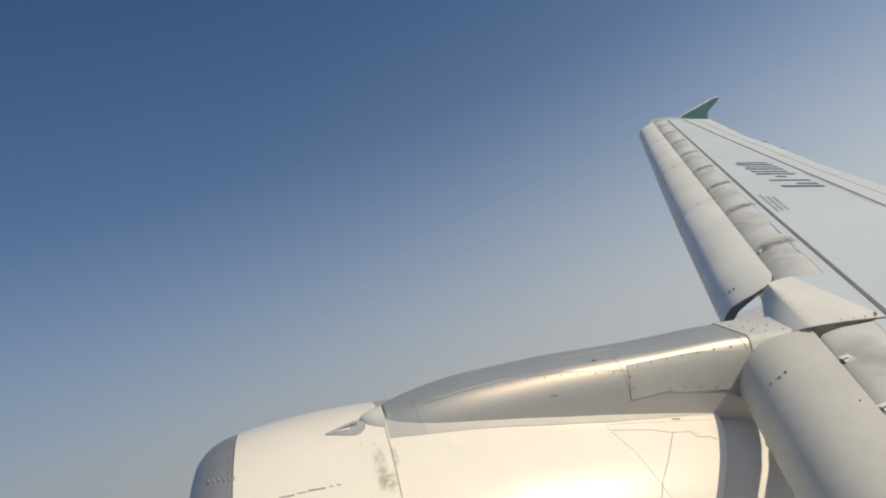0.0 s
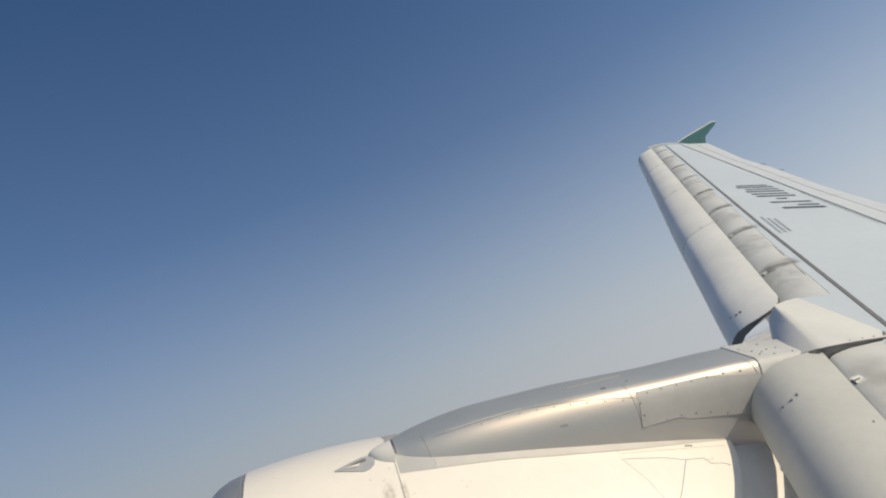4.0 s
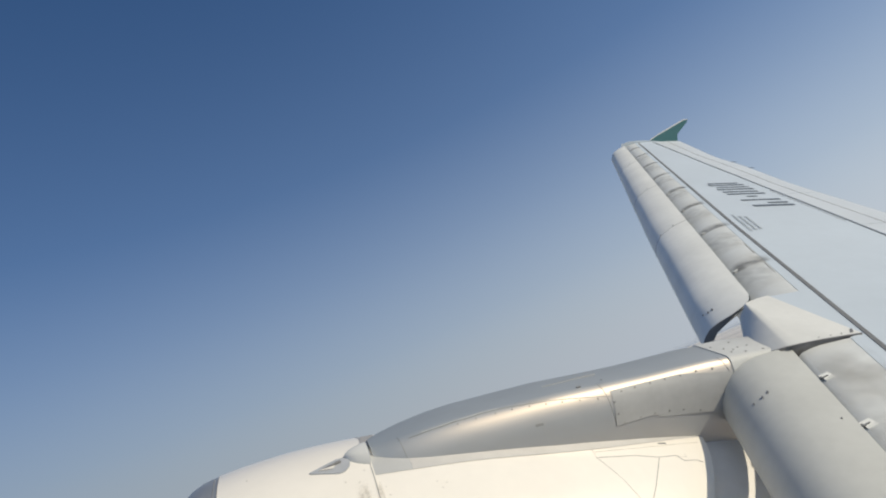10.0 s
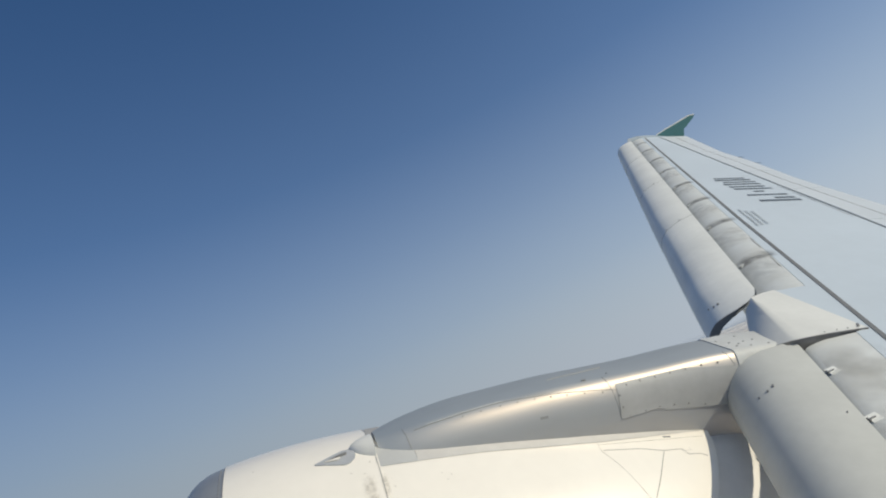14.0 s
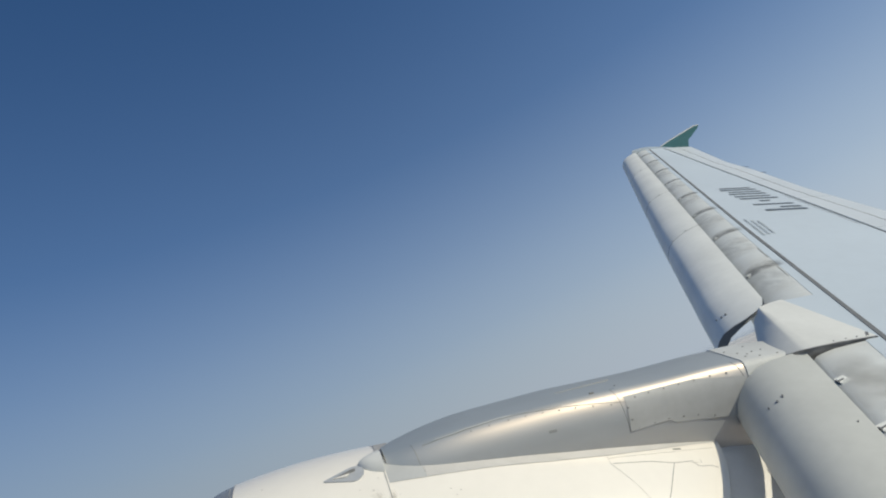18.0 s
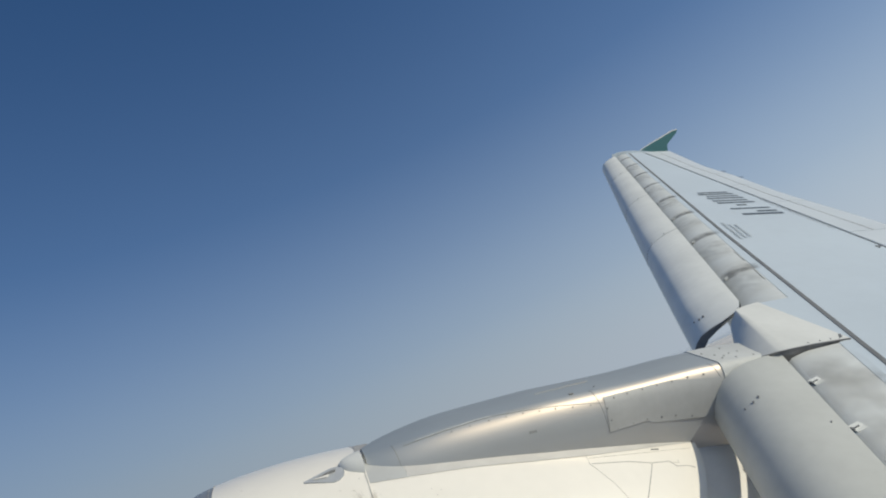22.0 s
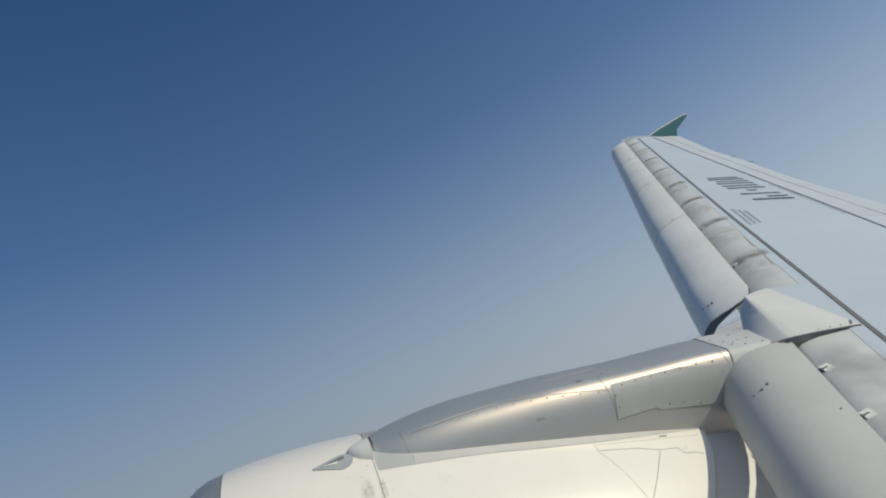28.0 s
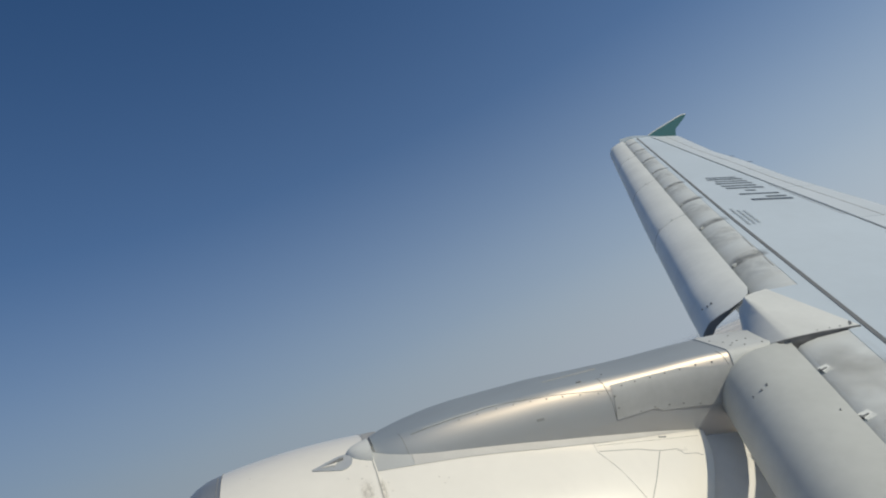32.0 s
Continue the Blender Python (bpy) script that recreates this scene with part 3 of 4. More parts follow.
strake = part("strake_base", bm, material("strake_grey_paint", (0.43, 0.455, 0.49), 0.5, vary=0.15, scale=9), engine, "blue-grey teardrop base of the nacelle strake")
# the strake's shadow and lit flank are put in as dark and white plates
fin = [nac(2.735, 8.1, 0.008), nac(2.61, 6.4, 0.008), nac(2.605, 6.4, 0.022), nac(2.63, 6.7, 0.024)]
part("strake_fin", plate(fin, 0.012, nac_normal(95)), PYSEAM, strake, "upright strake fin, its shaded side coloured dark")
part("strake_fin_edge", plate([nac(2.74, 8.5, 0.014), nac(2.645, 7.7, 0.014), nac(2.66, 8.8, 0.014)], 0.006, nac_normal(6)), WHITE, strake, "white plate for the lit flank of the strake")

for d in spread(-12, 62, 44):
    stud(TINY, nac(3.33, d, 0.003), nac_normal(d), engine, "rivet")
for i, d in enumerate(spread(14, 17, 6)):
    nac_ribbon([(3.44 - 0.028 * i, d - 0.8), (3.435 - 0.028 * i, d + 0.8)], 0.005, FAINT, "stencil_bar", n=2)
for y, d in ((2.529, 5.8), (3.134, 1.4), (2.606, 15.4), (2.534, 16.6), (2.49, 12.0), (2.40, 20.0), (2.39, 23.0), (3.17, 27.0), (3.22, 29.0), (2.1, 24.0), (2.07, 22.5), (2.12, 21.5)):
    nac_ribbon([(y + 0.006, d), (y - 0.002, d + 0.2)], 0.0035, PENCIL, "paint_chip", n=2)


def stain_material(name, colour, strength, scale):
    """Soiling with a ragged, fading edge."""
    m = bpy.data.materials.new(name)
    m.use_nodes = True
    n, l = m.node_tree.nodes, m.node_tree.links
    b, out = n["Principled BSDF"], n["Material Output"]
    b.inputs["Base Color"].default_value, b.inputs["Roughness"].default_value = (*colour, 1), 0.7
    tex = n.new("ShaderNodeTexCoord")
    s = n.new("ShaderNodeSeparateXYZ")
    l.new(tex.outputs["Generated"], s.inputs[0])
    masks = []
    for axis in ("X", "Y"):
        a = n.new("ShaderNodeMath")
        a.operation = "PINGPONG"
        a.inputs[1].default_value = 0.5
        l.new(s.outputs[axis], a.inputs[0])
        r = n.new("ShaderNodeMapRange")
        r.interpolation_type = "SMOOTHSTEP"
        r.inputs["From Max"].default_value = 0.42
        l.new(a.outputs[0], r.inputs["Value"])
        masks.append(r)
    noi = n.new("ShaderNodeTexNoise")
    noi.inputs["Scale"].default_value, noi.inputs["Detail"].default_value = scale, 5
    l.new(tex.outputs["Object"], noi.inputs[0])
    nr = n.new("ShaderNodeMapRange")
    nr.inputs["From Min"].default_value, nr.inputs["From Max"].default_value, nr.inputs["To Max"].default_value = 0.32, 0.62, strength
    l.new(noi.outputs[0], nr.inputs["Value"])
    m1, m2 = n.new("ShaderNodeMath"), n.new("ShaderNodeMath")
    m1.operation = m2.operation = "MULTIPLY"
    l.new(masks[0].outputs[0], m1.inputs[0])
    l.new(masks[1].outputs[0], m1.inputs[1])
    l.new(m1.outputs[0], m2.inputs[0])
    l.new(nr.outputs[0], m2.inputs[1])
    tr, mx = n.new("ShaderNodeBsdfTransparent"), n.new("ShaderNodeMixShader")
    l.new(m2.outputs[0], mx.inputs[0])
    l.new(tr.outputs[0], mx.inputs[1])
    l.new(b.outputs[0], mx.inputs[2])
    l.new(mx.outputs[0], out.inputs[0])
    return m


SCUFF = stain_material("brown_scuff", (0.42, 0.39, 0.34), 0.4, 34)
for y, d, wy, wd in ((2.525, 25, 0.05, 9), (2.44, 22.5, 0.025, 5), (2.50, 30, 0.07, 4)):
    bm = bmesh.new()
    g = [[bm.verts.new(nac(y + wy * a, d + wd * b, 0.008)) for a in (-1, 0, 1)] for b in spread(-1, 1, 5)]
    for r0, r1 in zip(g[:-1], g[1:]):
        for i in range(2):
            bm.faces.new((r0[i], r0[i + 1], r1[i + 1], r1[i]))
    part("scuff", bm, SCUFF, engine, "brown scuff marks")


# wing: tip fence, soiling, seams, brackets, lettering as bars
fence = plate([(16.98, -6.70, 1.02), (17.0, -7.0, 1.166), (17.02, -7.70, 1.462), (17.03, -7.847, 1.48), (17.02, -7.80, 1.40), (16.99, -7.501, 1.13), (16.98, -7.49, 0.94), (16.97, -7.3, 0.86), (16.97, -6.7, 0.92)], 0.03, (1, 0, 0))
tip_fence = part("tip_fence", fence, GREEN, wing, "dark green wing tip fence")
rim = [Vector(p) for p in ((16.985, -6.72, 1.035), (17.0, -7.0, 1.17), (17.01, -7.35, 1.318), (17.02, -7.70, 1.466), (17.03, -7.84, 1.484))]
part("fence_edge", ribbon(rim, [Vector((-0.3, 0.38, 0.9))] * 5, 0.034, 0.006, 0.0), FAIR, tip_fence, "bright worn front edge")
part("tip_fence", plate([(16.98, -6.75, 0.86), (16.98, -7.45, 0.88), (17.03, -7.75, 0.45), (17.03, -7.62, 0.45)], 0.03, (1, 0, 0)), GREEN, wing, "dark green lower blade of the wing tip fence")


def nose_point(x, f):
    """A point on the recessed nose, f from 0 at the stowed slat line to 1 at the very front."""
    prof = FULL if x < 5.44 else RECESSED
    k, a = span_scale(x), slat_stow(x)
    dy = 0.40 * f
    dz = lerp_table(dy, [p[0] for p in prof[:8]], [p[1] for p in prof[:8]])
    return Vector((x, a + dy * k, top(x) + dz * k + 0.004))


def streak_material():
    """An oily trail: one crisp flank, one that fades, thinning towards its ends."""
    m = bpy.data.materials.new("oily_trail")
    m.use_nodes = True
    n, l = m.node_tree.nodes, m.node_tree.links
    b, out = n["Principled BSDF"], n["Material Output"]
    b.inputs["Base Color"].default_value, b.inputs["Roughness"].default_value = (0.17, 0.17, 0.165, 1), 0.65
    uv, s, tc_ = n.new("ShaderNodeUVMap"), n.new("ShaderNodeSeparateXYZ"), n.new("ShaderNodeTexCoord")
    l.new(uv.outputs[0], s.inputs[0])

    def step(socket, a, c):
        q = n.new("ShaderNodeMapRange")
        q.interpolation_type = "SMOOTHSTEP"
        q.inputs["From Min"].default_value, q.inputs["From Max"].default_value = a, c
        l.new(socket, q.inputs["Value"])
        return q.outputs[0]

    def times(a, c):
        q = n.new("ShaderNodeMath")
        q.operation = "MULTIPLY"
        l.new(a, q.inputs[0])
        l.new(c, q.inputs[1])
        return q.outputs[0]

    noi = n.new("ShaderNodeTexNoise")
    noi.inputs["Scale"].default_value, noi.inputs["Detail"].default_value = 9, 4
    l.new(tc_.outputs["Object"], noi.inputs[0])
    soft_noise = n.new("ShaderNodeMapRange")
    soft_noise.inputs["From Min"].default_value, soft_noise.inputs["From Max"].default_value = 0.3, 0.7
    soft_noise.inputs["To Min"].default_value, soft_noise.inputs["To Max"].default_value = 0.2, 0.75
    l.new(noi.outputs[0], soft_noise.inputs["Value"])
    flank = times(step(s.outputs["X"], 0.0, 0.22), step(s.outputs["X"], 1.0, 0.3))
    run = times(step(s.outputs["Y"], 0.0, 0.2), step(s.outputs["Y"], 1.0, 0.75))
    cover = times(times(flank, run), soft_noise.outputs[0])
    tr, mx = n.new("ShaderNodeBsdfTransparent"), n.new("ShaderNodeMixShader")
    l.new(cover, mx.inputs[0])
    l.new(tr.outputs[0], mx.inputs[1])
    l.new(b.outputs[0], mx.inputs[2])
    l.new(mx.outputs[0], out.inputs[0])
    return m


TRAIL = streak_material()
TRACKS = (7.23, 8.6, 9.8, 10.97, 12.31, 13.58, 14.86, 16.0)
for x in TRACKS:
    k = span_scale(x)
    bm = bmesh.new()
    uvl = bm.loops.layers.uv.new("UVMap")
    us, vs = spread(0, 1, 5), spread(0, 1, 11)
    g = [[(bm.verts.new(nose_point(x + 0.03 * (1 - f) + 0.26 * k * (u - 0.35), 0.95 - 1.2 * f) + Vector((0, 0, 0.001))), (u, f)) for u in us] for f in vs]
    for r0, r1 in zip(g[:-1], g[1:]):
        for i in range(4):
            quad = (r0[i], r0[i + 1], r1[i + 1], r1[i])
            face = bm.faces.new([v for v, _ in quad])
            for loop, (_, uvc) in zip(face.loops, quad):
                loop[uvl].uv = uvc
    part("soiling", bm, TRAIL, outer_nose, "dark oily trail behind a slat track")
FILTH = stain_material("grey_soiling", (0.33, 0.325, 0.315), 0.36, 3.5)
for x, w in ((5.05, 0.75), (4.55, 0.8), (4.0, 0.9), (3.3, 1.0)):
    bm = bmesh.new()
    g = [[bm.verts.new(nose_point(x + w * s, f) + Vector((0, 0, 0.001))) for s in spread(-0.5, 0.5, 4)] for f in spread(-0.15, 0.98, 7)]
    for r0, r1 in zip(g[:-1], g[1:]):
        for i in range(3):
            bm.faces.new((r0[i], r0[i + 1], r1[i + 1], r1[i]))
    part("soiling", bm, FILTH, inner_nose, "grey airflow soiling")


def bracket(x, f, host, size):
    """A slat track opening: pale plate with a dark track end."""
    p = nose_point(x, f)
    q = nose_point(x, f - 0.25)
    d = (p - q).normalized()
    s = Vector((1, 0, 0.155)).normalized()
    nrm = s.cross(d).normalized()
    nrm = nrm if nrm.z > 0 else -nrm
    pl = part("track_plate", plate([p + s * size * a + d * size * b + nrm * 0.001 for a, b in ((-0.62, -0.85), (0.62, -0.85), (0.62, 0.45), (-0.62, 0.45))], 0.003, nrm), SLAT, host, "pale slat track cover plate")
    part("slat_track", plate([p + s * size * a + d * size * b + nrm * 0.005 for a, b in ((-0.07, -0.35), (0.07, -0.35), (0.07, 0.6), (-0.07, 0.6))], 0.006, nrm), LINE, pl, "dark slat track end")
    part("slat_track_lug", plate([p + s * size * a + d * size * b + nrm * 0.006 for a, b in ((-0.24, 0.38), (0.24, 0.38), (0.24, 0.56), (-0.24, 0.56))], 0.006, nrm), LINE, pl, "dark slat track lug")


bracket(5.075, 0.96, inner_nose, 0.055)
bracket(4.55, 0.96, inner_nose, 0.055)
for x in TRACKS[:7]:
    bracket(x, 0.80, outer_nose, 0.042 * span_scale(x))

PALE = material("pale_control_surface_paint", (0.60, 0.65, 0.69), 0.42, vary=0.08, scale=1.5)
edges = (6.6, 8.0, 9.9, 11.5, 12.9, 14.0, 15.4, 16.75)
for k, (x0, x1) in enumerate(zip(edges[:-1], edges[1:])):
    bm = bmesh.new()
    rows3 = []
    for x in spread(x0 + 0.008, x1 - 0.008, 5):
        a, b = rear_line(x) - 0.03, trail(x) + 0.005
        rows3.append([upper(x, a + (b - a) * t) + Vector((0, 0, 0.005)) for t in spread(0, 1, 5)] + [upper(x, a + (b - a) * t) - Vector((0, 0, 0.006)) for t in (1, 0)])
    part("spoiler" if k < 4 else "aileron", loft(rows3), PALE, wing, "pale grey spoiler panel" if k < 4 else "pale grey aileron panel")
xs = spread(8.2, 10.2, 8)
part("panel_seam", ribbon([upper(x, rear_line(x) + 0.05) for x in xs], [NUP] * 8, 0.004, 0.001), FAINT, wing)
for x in (12.4, 13.2):
    a = upper(x, trail(x) + 0.02)
    part("static_wick", loft([[a + Vector((0.005 * math.cos(t), -d, 0.004 + 0.005 * math.sin(t) - 0.05 * d)) for t in spread(0, 5, 5)] for d in (0, 0.06, 0.12)]), DARK, wing, "thin dark static discharge wick")

# registration: plain bars in its place
def skin_quad(corners, lift=0.003):
    bm = bmesh.new()
    bm.faces.new([bm.verts.new(upper(x, y) + Vector((0, 0, lift + 0.003))) for x, y in corners])
    return bm


def mark_cell(s, wide, lo, hi):
    """Fore-and-aft bar of the marking, s along the row from inboard."""
    x0, y0 = 9.30 + 1.77 * s, -3.34 - 0.55 * s
    return [(x0 - 0.12 * lo, y0 - 0.53 * lo), (x0 + wide - 0.12 * lo, y0 - 0.53 * lo - 0.3 * wide), (x0 + wide - 0.12 * hi, y0 - 0.53 * hi - 0.3 * wide), (x0 - 0.12 * hi, y0 - 0.53 * hi)]


for s, w, lo, hi in ((0.0, 0.13, 0.0, 1.0), (0.10, 0.10, 0.5, 1.0), (0.22, 0.10, 0.0, 1.0), (0.36, 0.09, 0.35, 0.62), (0.47, 0.11, 0.0, 1.0), (0.57, 0.10, 0.0, 0.95), (0.68, 0.11, 0.0, 1.0), (0.78, 0.09, 0.1, 1.0), (0.88, 0.11, 0.0, 1.0), (0.97, 0.09, 0.08, 0.95)):
    part("marking_bar", skin_quad(mark_cell(s, 0.68 * w, lo, hi)), LETTER, wing)
for row in range(3):
    o = 0.07 * row
    x = 8.22 + 0.02 * row
    while x < 9.0 - 0.06 * row:
        w = 0.03 + 0.05 * random.random()
        y = front_line(x) - 0.09 - o
        part("stencil_bar", skin_quad([(x, y), (x + w, y - 0.47 * w), (x + w - 0.01, y - 0.47 * w - 0.032), (x - 0.01, y - 0.032)]), SMALLPRINT, wing)
        x += w + 0.025

# fuselage shell with the opening of the cabin window
R = 1.975
bm = bmesh.new()
ys = [15.2, 14.6, 13.5, 12, 10, 8, 6, 4.5] + spread(3.5, 2.2, 14) + [1, -1, -4, -7, -10, -14, -18, -22]
n = 96
rows_ = []
for y in ys:
    k = lerp_table(y, (-22, -10, 10, 13.5, 14.6, 15.2), (0.12, 1, 1, 0.72, 0.42, 0.1))
    lift = lerp_table(y, (-22, -10, 10, 15.2), (1.1, 0, 0, -0.5))
    rows_.append([bm.verts.new((R * k * math.cos(2 * math.pi * i / n), y, lift + R * 1.04 * k * math.sin(2 * math.pi * i / n))) for i in range(n)])
for r, (r0, r1) in enumerate(zip(rows_[:-1], rows_[1:])):
    for i in range(n):
        j = (i + 1) % n
        c = (r0[i].co + r0[j].co + r1[i].co + r1[j].co) / 4
        if c.x > 1.5 and 2.25 < c.y < 3.4 and 0.1 < c.z < 1.0:
            continue
        bm.faces.new((r0[i], r0[j], r1[j], r1[i]))
part("fuselage", bm, SKIN, airliner, "white fuselage with an open cabin window")

# small dark marks on slats and saddle
def surface_mark(p, nrm, size, mat, host, name="slot_mark", label=""):
    p, nrm = Vector(p), Vector(nrm).normalized()
    s = (Vector((0.75, -0.6, 0)) - nrm * Vector((0.75, -0.6, 0)).dot(nrm)).normalized()
    q = nrm.cross(s)
    part(name, plate([p + nrm * 0.003 + s * size[0] * a + q * size[1] * b for a, b in ((-1, -0.8), (0.2, -1), (1, -0.5), (1, 0.7), (-0.3, 1), (-1, 0.5))], 0.005, nrm), mat, host, label)


inner_slat = bpy.data.objects["slat.004"]
outer_slat = bpy.data.objects["slat"]
for p, nrm, size in (((5.145, 0.173, -0.971), (0.07, 0.48, 0.87), (0.012, 0.006)), ((5.130, 0.123, -0.947), (-0.03, 0.27, 0.96), (0.013, 0.009)), ((5.142, 0.075, -0.933), (-0.03, 0.27, 0.96), (0.018, 0.008)), ((4.672, 0.0, -0.971), (-0.13, 0.04, 0.99), (0.010, 0.005))):
    q = Vector(p).lerp(Vector((1.67, 2.95, 0.516)), 0.012)
    k = 0.988 + 0.03 * (q.x - 5.55)
    dy = (q.y - inner_edge(q.x)) / k
    q.z = top(q.x) - 0.028 + k * lerp_table(dy, [v[0] for v in INNER_PROFILE[:7]], [v[1] for v in INNER_PROFILE[:7]])
    surface_mark(q, nrm, (0.8 * size[0], 0.75 * size[1]), LINE, inner_slat)
for p, nrm, size in (((6.708, -0.676, -0.794), (0.2, 0.65, 0.73), (0.015, 0.009)), ((6.687, -0.70, -0.769), (0.12, 0.55, 0.83), (0.016, 0.010)), ((6.755, -0.658, -0.823), (0.2, 0.7, 0.68), (0.010, 0.006))):
    surface_mark(p, nrm, size, LINE, outer_slat)
for y in (-0.90, -0.82, -0.73, -0.63, -0.57, -0.48):
    surface_mark((5.475, y, top(5.475) + 0.012 - 0.09 * max(0, y + 0.62)), (-0.15, 0.05, 1), (0.009, 0.004), LINE, saddle)
surface_mark((5.50, -0.93, top(5.5) + 0.010), (-0.15, 0, 1), (0.03, 0.010), LINE, saddle)
part("rubber_stop", plate([Vector((5.52, y, z)) for y, z in ((-0.47, -0.845), (-0.38, -0.86), (-0.38, -0.90), (-0.47, -0.89))], 0.07, (1, 0, 0)), LINE, wing, "dark rubber stop at the slat end")
bm = bmesh.new()
bmesh.ops.create_circle(bm, cap_ends=True, segments=48, radius=0.9, matrix=pose(EX, 2.1, EZ, 90, 0, 0))
part("fan_face", bm, DARK, engine, "dark fan face inside the intake")

# small dark hook-shaped fitting on the upper skin
for a, b, w in (((7.31, -3.33), (7.37, -3.37), 0.02), ((7.365, -3.34), (7.355, -3.40), 0.014)):
    part("skin_fitting", ribbon([upper(*a), upper(*b)], [NUP] * 2, w, 0.006), LINE, wing, "small dark hook-shaped fitting")

# broad faint soiling behind the slats
FILM = stain_material("faint_grey_film", (0.28, 0.28, 0.27), 0.2, 9)
for x in (7.0, 8.1, 9.4, 10.7, 11.9, 13.2, 14.5):
    bm = bmesh.new()
    g = [[bm.verts.new(nose_point(x + 0.95 * s, f) + Vector((0, 0, 0.0004))) for s in spread(-0.5, 0.5, 5)] for f in spread(0.05, 1.0, 8)]
    for r0, r1 in zip(g[:-1], g[1:]):
        for i in range(4):
            bm.faces.new((r0[i], r0[i + 1], r1[i + 1], r1[i]))
    part("soiling", bm, FILM, outer_nose, "faint grey film of oil")
for x in (9.22, 11.62, 14.32):
    p = slat_ring(x, slat_edge, slat_scale(x), -0.04)
    surface_mark(p[2], (0.0, 0.35, 0.94), (0.016, 0.007), LINE, outer_slat)
    surface_mark(p[4] + Vector((0, 0, 0.002)), (0.0, 0.7, 0.7), (0.012, 0.006), FAINT, outer_slat)

for x0, x1, f in ((6.85, 7.15, 0.06), (7.45, 7.8, 0.05)):
    part("panel_seam", ribbon([nose_point(x, f) for x in spread(x0, x1, 4)], [NUP] * 4, 0.003, 0.0008, 0.0003), FAINT, outer_nose)

xs = spread(8.0, 16.6, 20)
part("panel_seam", ribbon([upper(x, rear_line(x) + 0.5 * (trail(x) - rear_line(x))) + Vector((0, 0, 0.005)) for x in xs], [NUP] * 20, 0.008, 0.001), FAINT, wing)

# ---- ground ----
def ground_material():
    m = material("dry_ground", (0.20, 0.165, 0.125), 0.95, vary=0.5, scale=0.004, tint=(0.085, 0.085, 0.06))
    return m


bm = bmesh.new()
bmesh.ops.create_circle(bm, cap_ends=True, segments=96, radius=4900)
ground = part("ground", bm, ground_material())
tagged(ground, "dusty brown plain reaching to a hazy horizon", "ground", kind="structure")


def haze_material(alpha):
    m = bpy.data.materials.new("dust_haze_sheet")
    m.use_nodes = True
    n, l = m.node_tree.nodes, m.node_tree.links
    n.remove(n["Principled BSDF"])
    d, t2, add = n.new("ShaderNodeBsdfDiffuse"), n.new("ShaderNodeBsdfTranslucent"), n.new("ShaderNodeMixShader")
    d.inputs[0].default_value = t2.inputs[0].default_value = (0.74, 0.77, 0.82, 1)
    l.new(d.outputs[0], add.inputs[1])
    l.new(t2.outputs[0], add.inputs[2])
    tr, mx = n.new("ShaderNodeBsdfTransparent"), n.new("ShaderNodeMixShader")
    tex, sp, mr = n.new("ShaderNodeTexCoord"), n.new("ShaderNodeSeparateXYZ"), n.new("ShaderNodeMapRange")
    l.new(tex.outputs["Object"], sp.inputs[0])
    l.new(sp.outputs["Z"], mr.inputs["Value"])
    mr.interpolation_type = "SMOOTHSTEP"
    mr.inputs["From Min"].default_value, mr.inputs["From Max"].default_value = 10, 120
    mr.inputs["To Min"].default_value, mr.inputs["To Max"].default_value = alpha, 0.0
    l.new(mr.outputs[0], mx.inputs[0])
    l.new(tr.outputs[0], mx.inputs[1])
    l.new(add.outputs[0], mx.inputs[2])
    l.new(mx.outputs[0], n["Material Output"].inputs[0])
    return m


HAZE = haze_material(0.6)
for r in (850, 1200, 1600, 2200, 3000, 3800, 4600):
    bm = bmesh.new()
    lo = [bm.verts.new((r * math.cos(a), r * math.sin(a), 0)) for a in spread(0, 2 * math.pi, 97)[:-1]]
    hi = [bm.verts.new((v.co.x, v.co.y, 152)) for v in lo]
    for i in range(96):
        bm.faces.new((lo[i], lo[(i + 1) % 96], hi[(i + 1) % 96], hi[i]))
    hz = part("dust_haze_sheet", bm, HAZE)
    tagged(hz, "thin brown dust haze lying over the plain", "haze", kind="structure")

# pale dust sheet, out of view, added to bounce light onto the undersides
veil = bpy.data.materials.new("bounce_veil")
veil.use_nodes = True
vn, vl = veil.node_tree.nodes, veil.node_tree.links
vn["Principled BSDF"].inputs["Base Color"].default_value = (0.84, 0.80, 0.73, 1)
vn["Principled BSDF"].inputs["Roughness"].default_value = 1.0
vn["Principled BSDF"].inputs["Specular IOR Level"].default_value = 0.0
thick, clear, blend = vn.new("ShaderNodeTexNoise"), vn.new("ShaderNodeBsdfTransparent"), vn.new("ShaderNodeMixShader")
thick.inputs["Scale"].default_value = 0.002
where, amount = vn.new("ShaderNodeTexCoord"), vn.new("ShaderNodeMapRange")
vl.new(where.outputs["Object"], thick.inputs[0])
amount.inputs["To Min"].default_value, amount.inputs["To Max"].default_value = 0.70, 0.92
vl.new(thick.outputs[0], amount.inputs["Value"])
vl.new(amount.outputs[0], blend.inputs[0])
vl.new(clear.outputs[0], blend.inputs[1])
vl.new(vn["Principled BSDF"].outputs[0], blend.inputs[2])
vl.new(blend.outputs[0], vn["Material Output"].inputs[0])
bm = bmesh.new()
bmesh.ops.create_circle(bm, cap_ends=True, segments=64, radius=4590, matrix=Matrix.Translation((0, 0, 70)))
tagged(part("dust_haze_sheet", bm, veil), "pale dust haze sheet added to bounce light upwards", "haze", kind="structure")

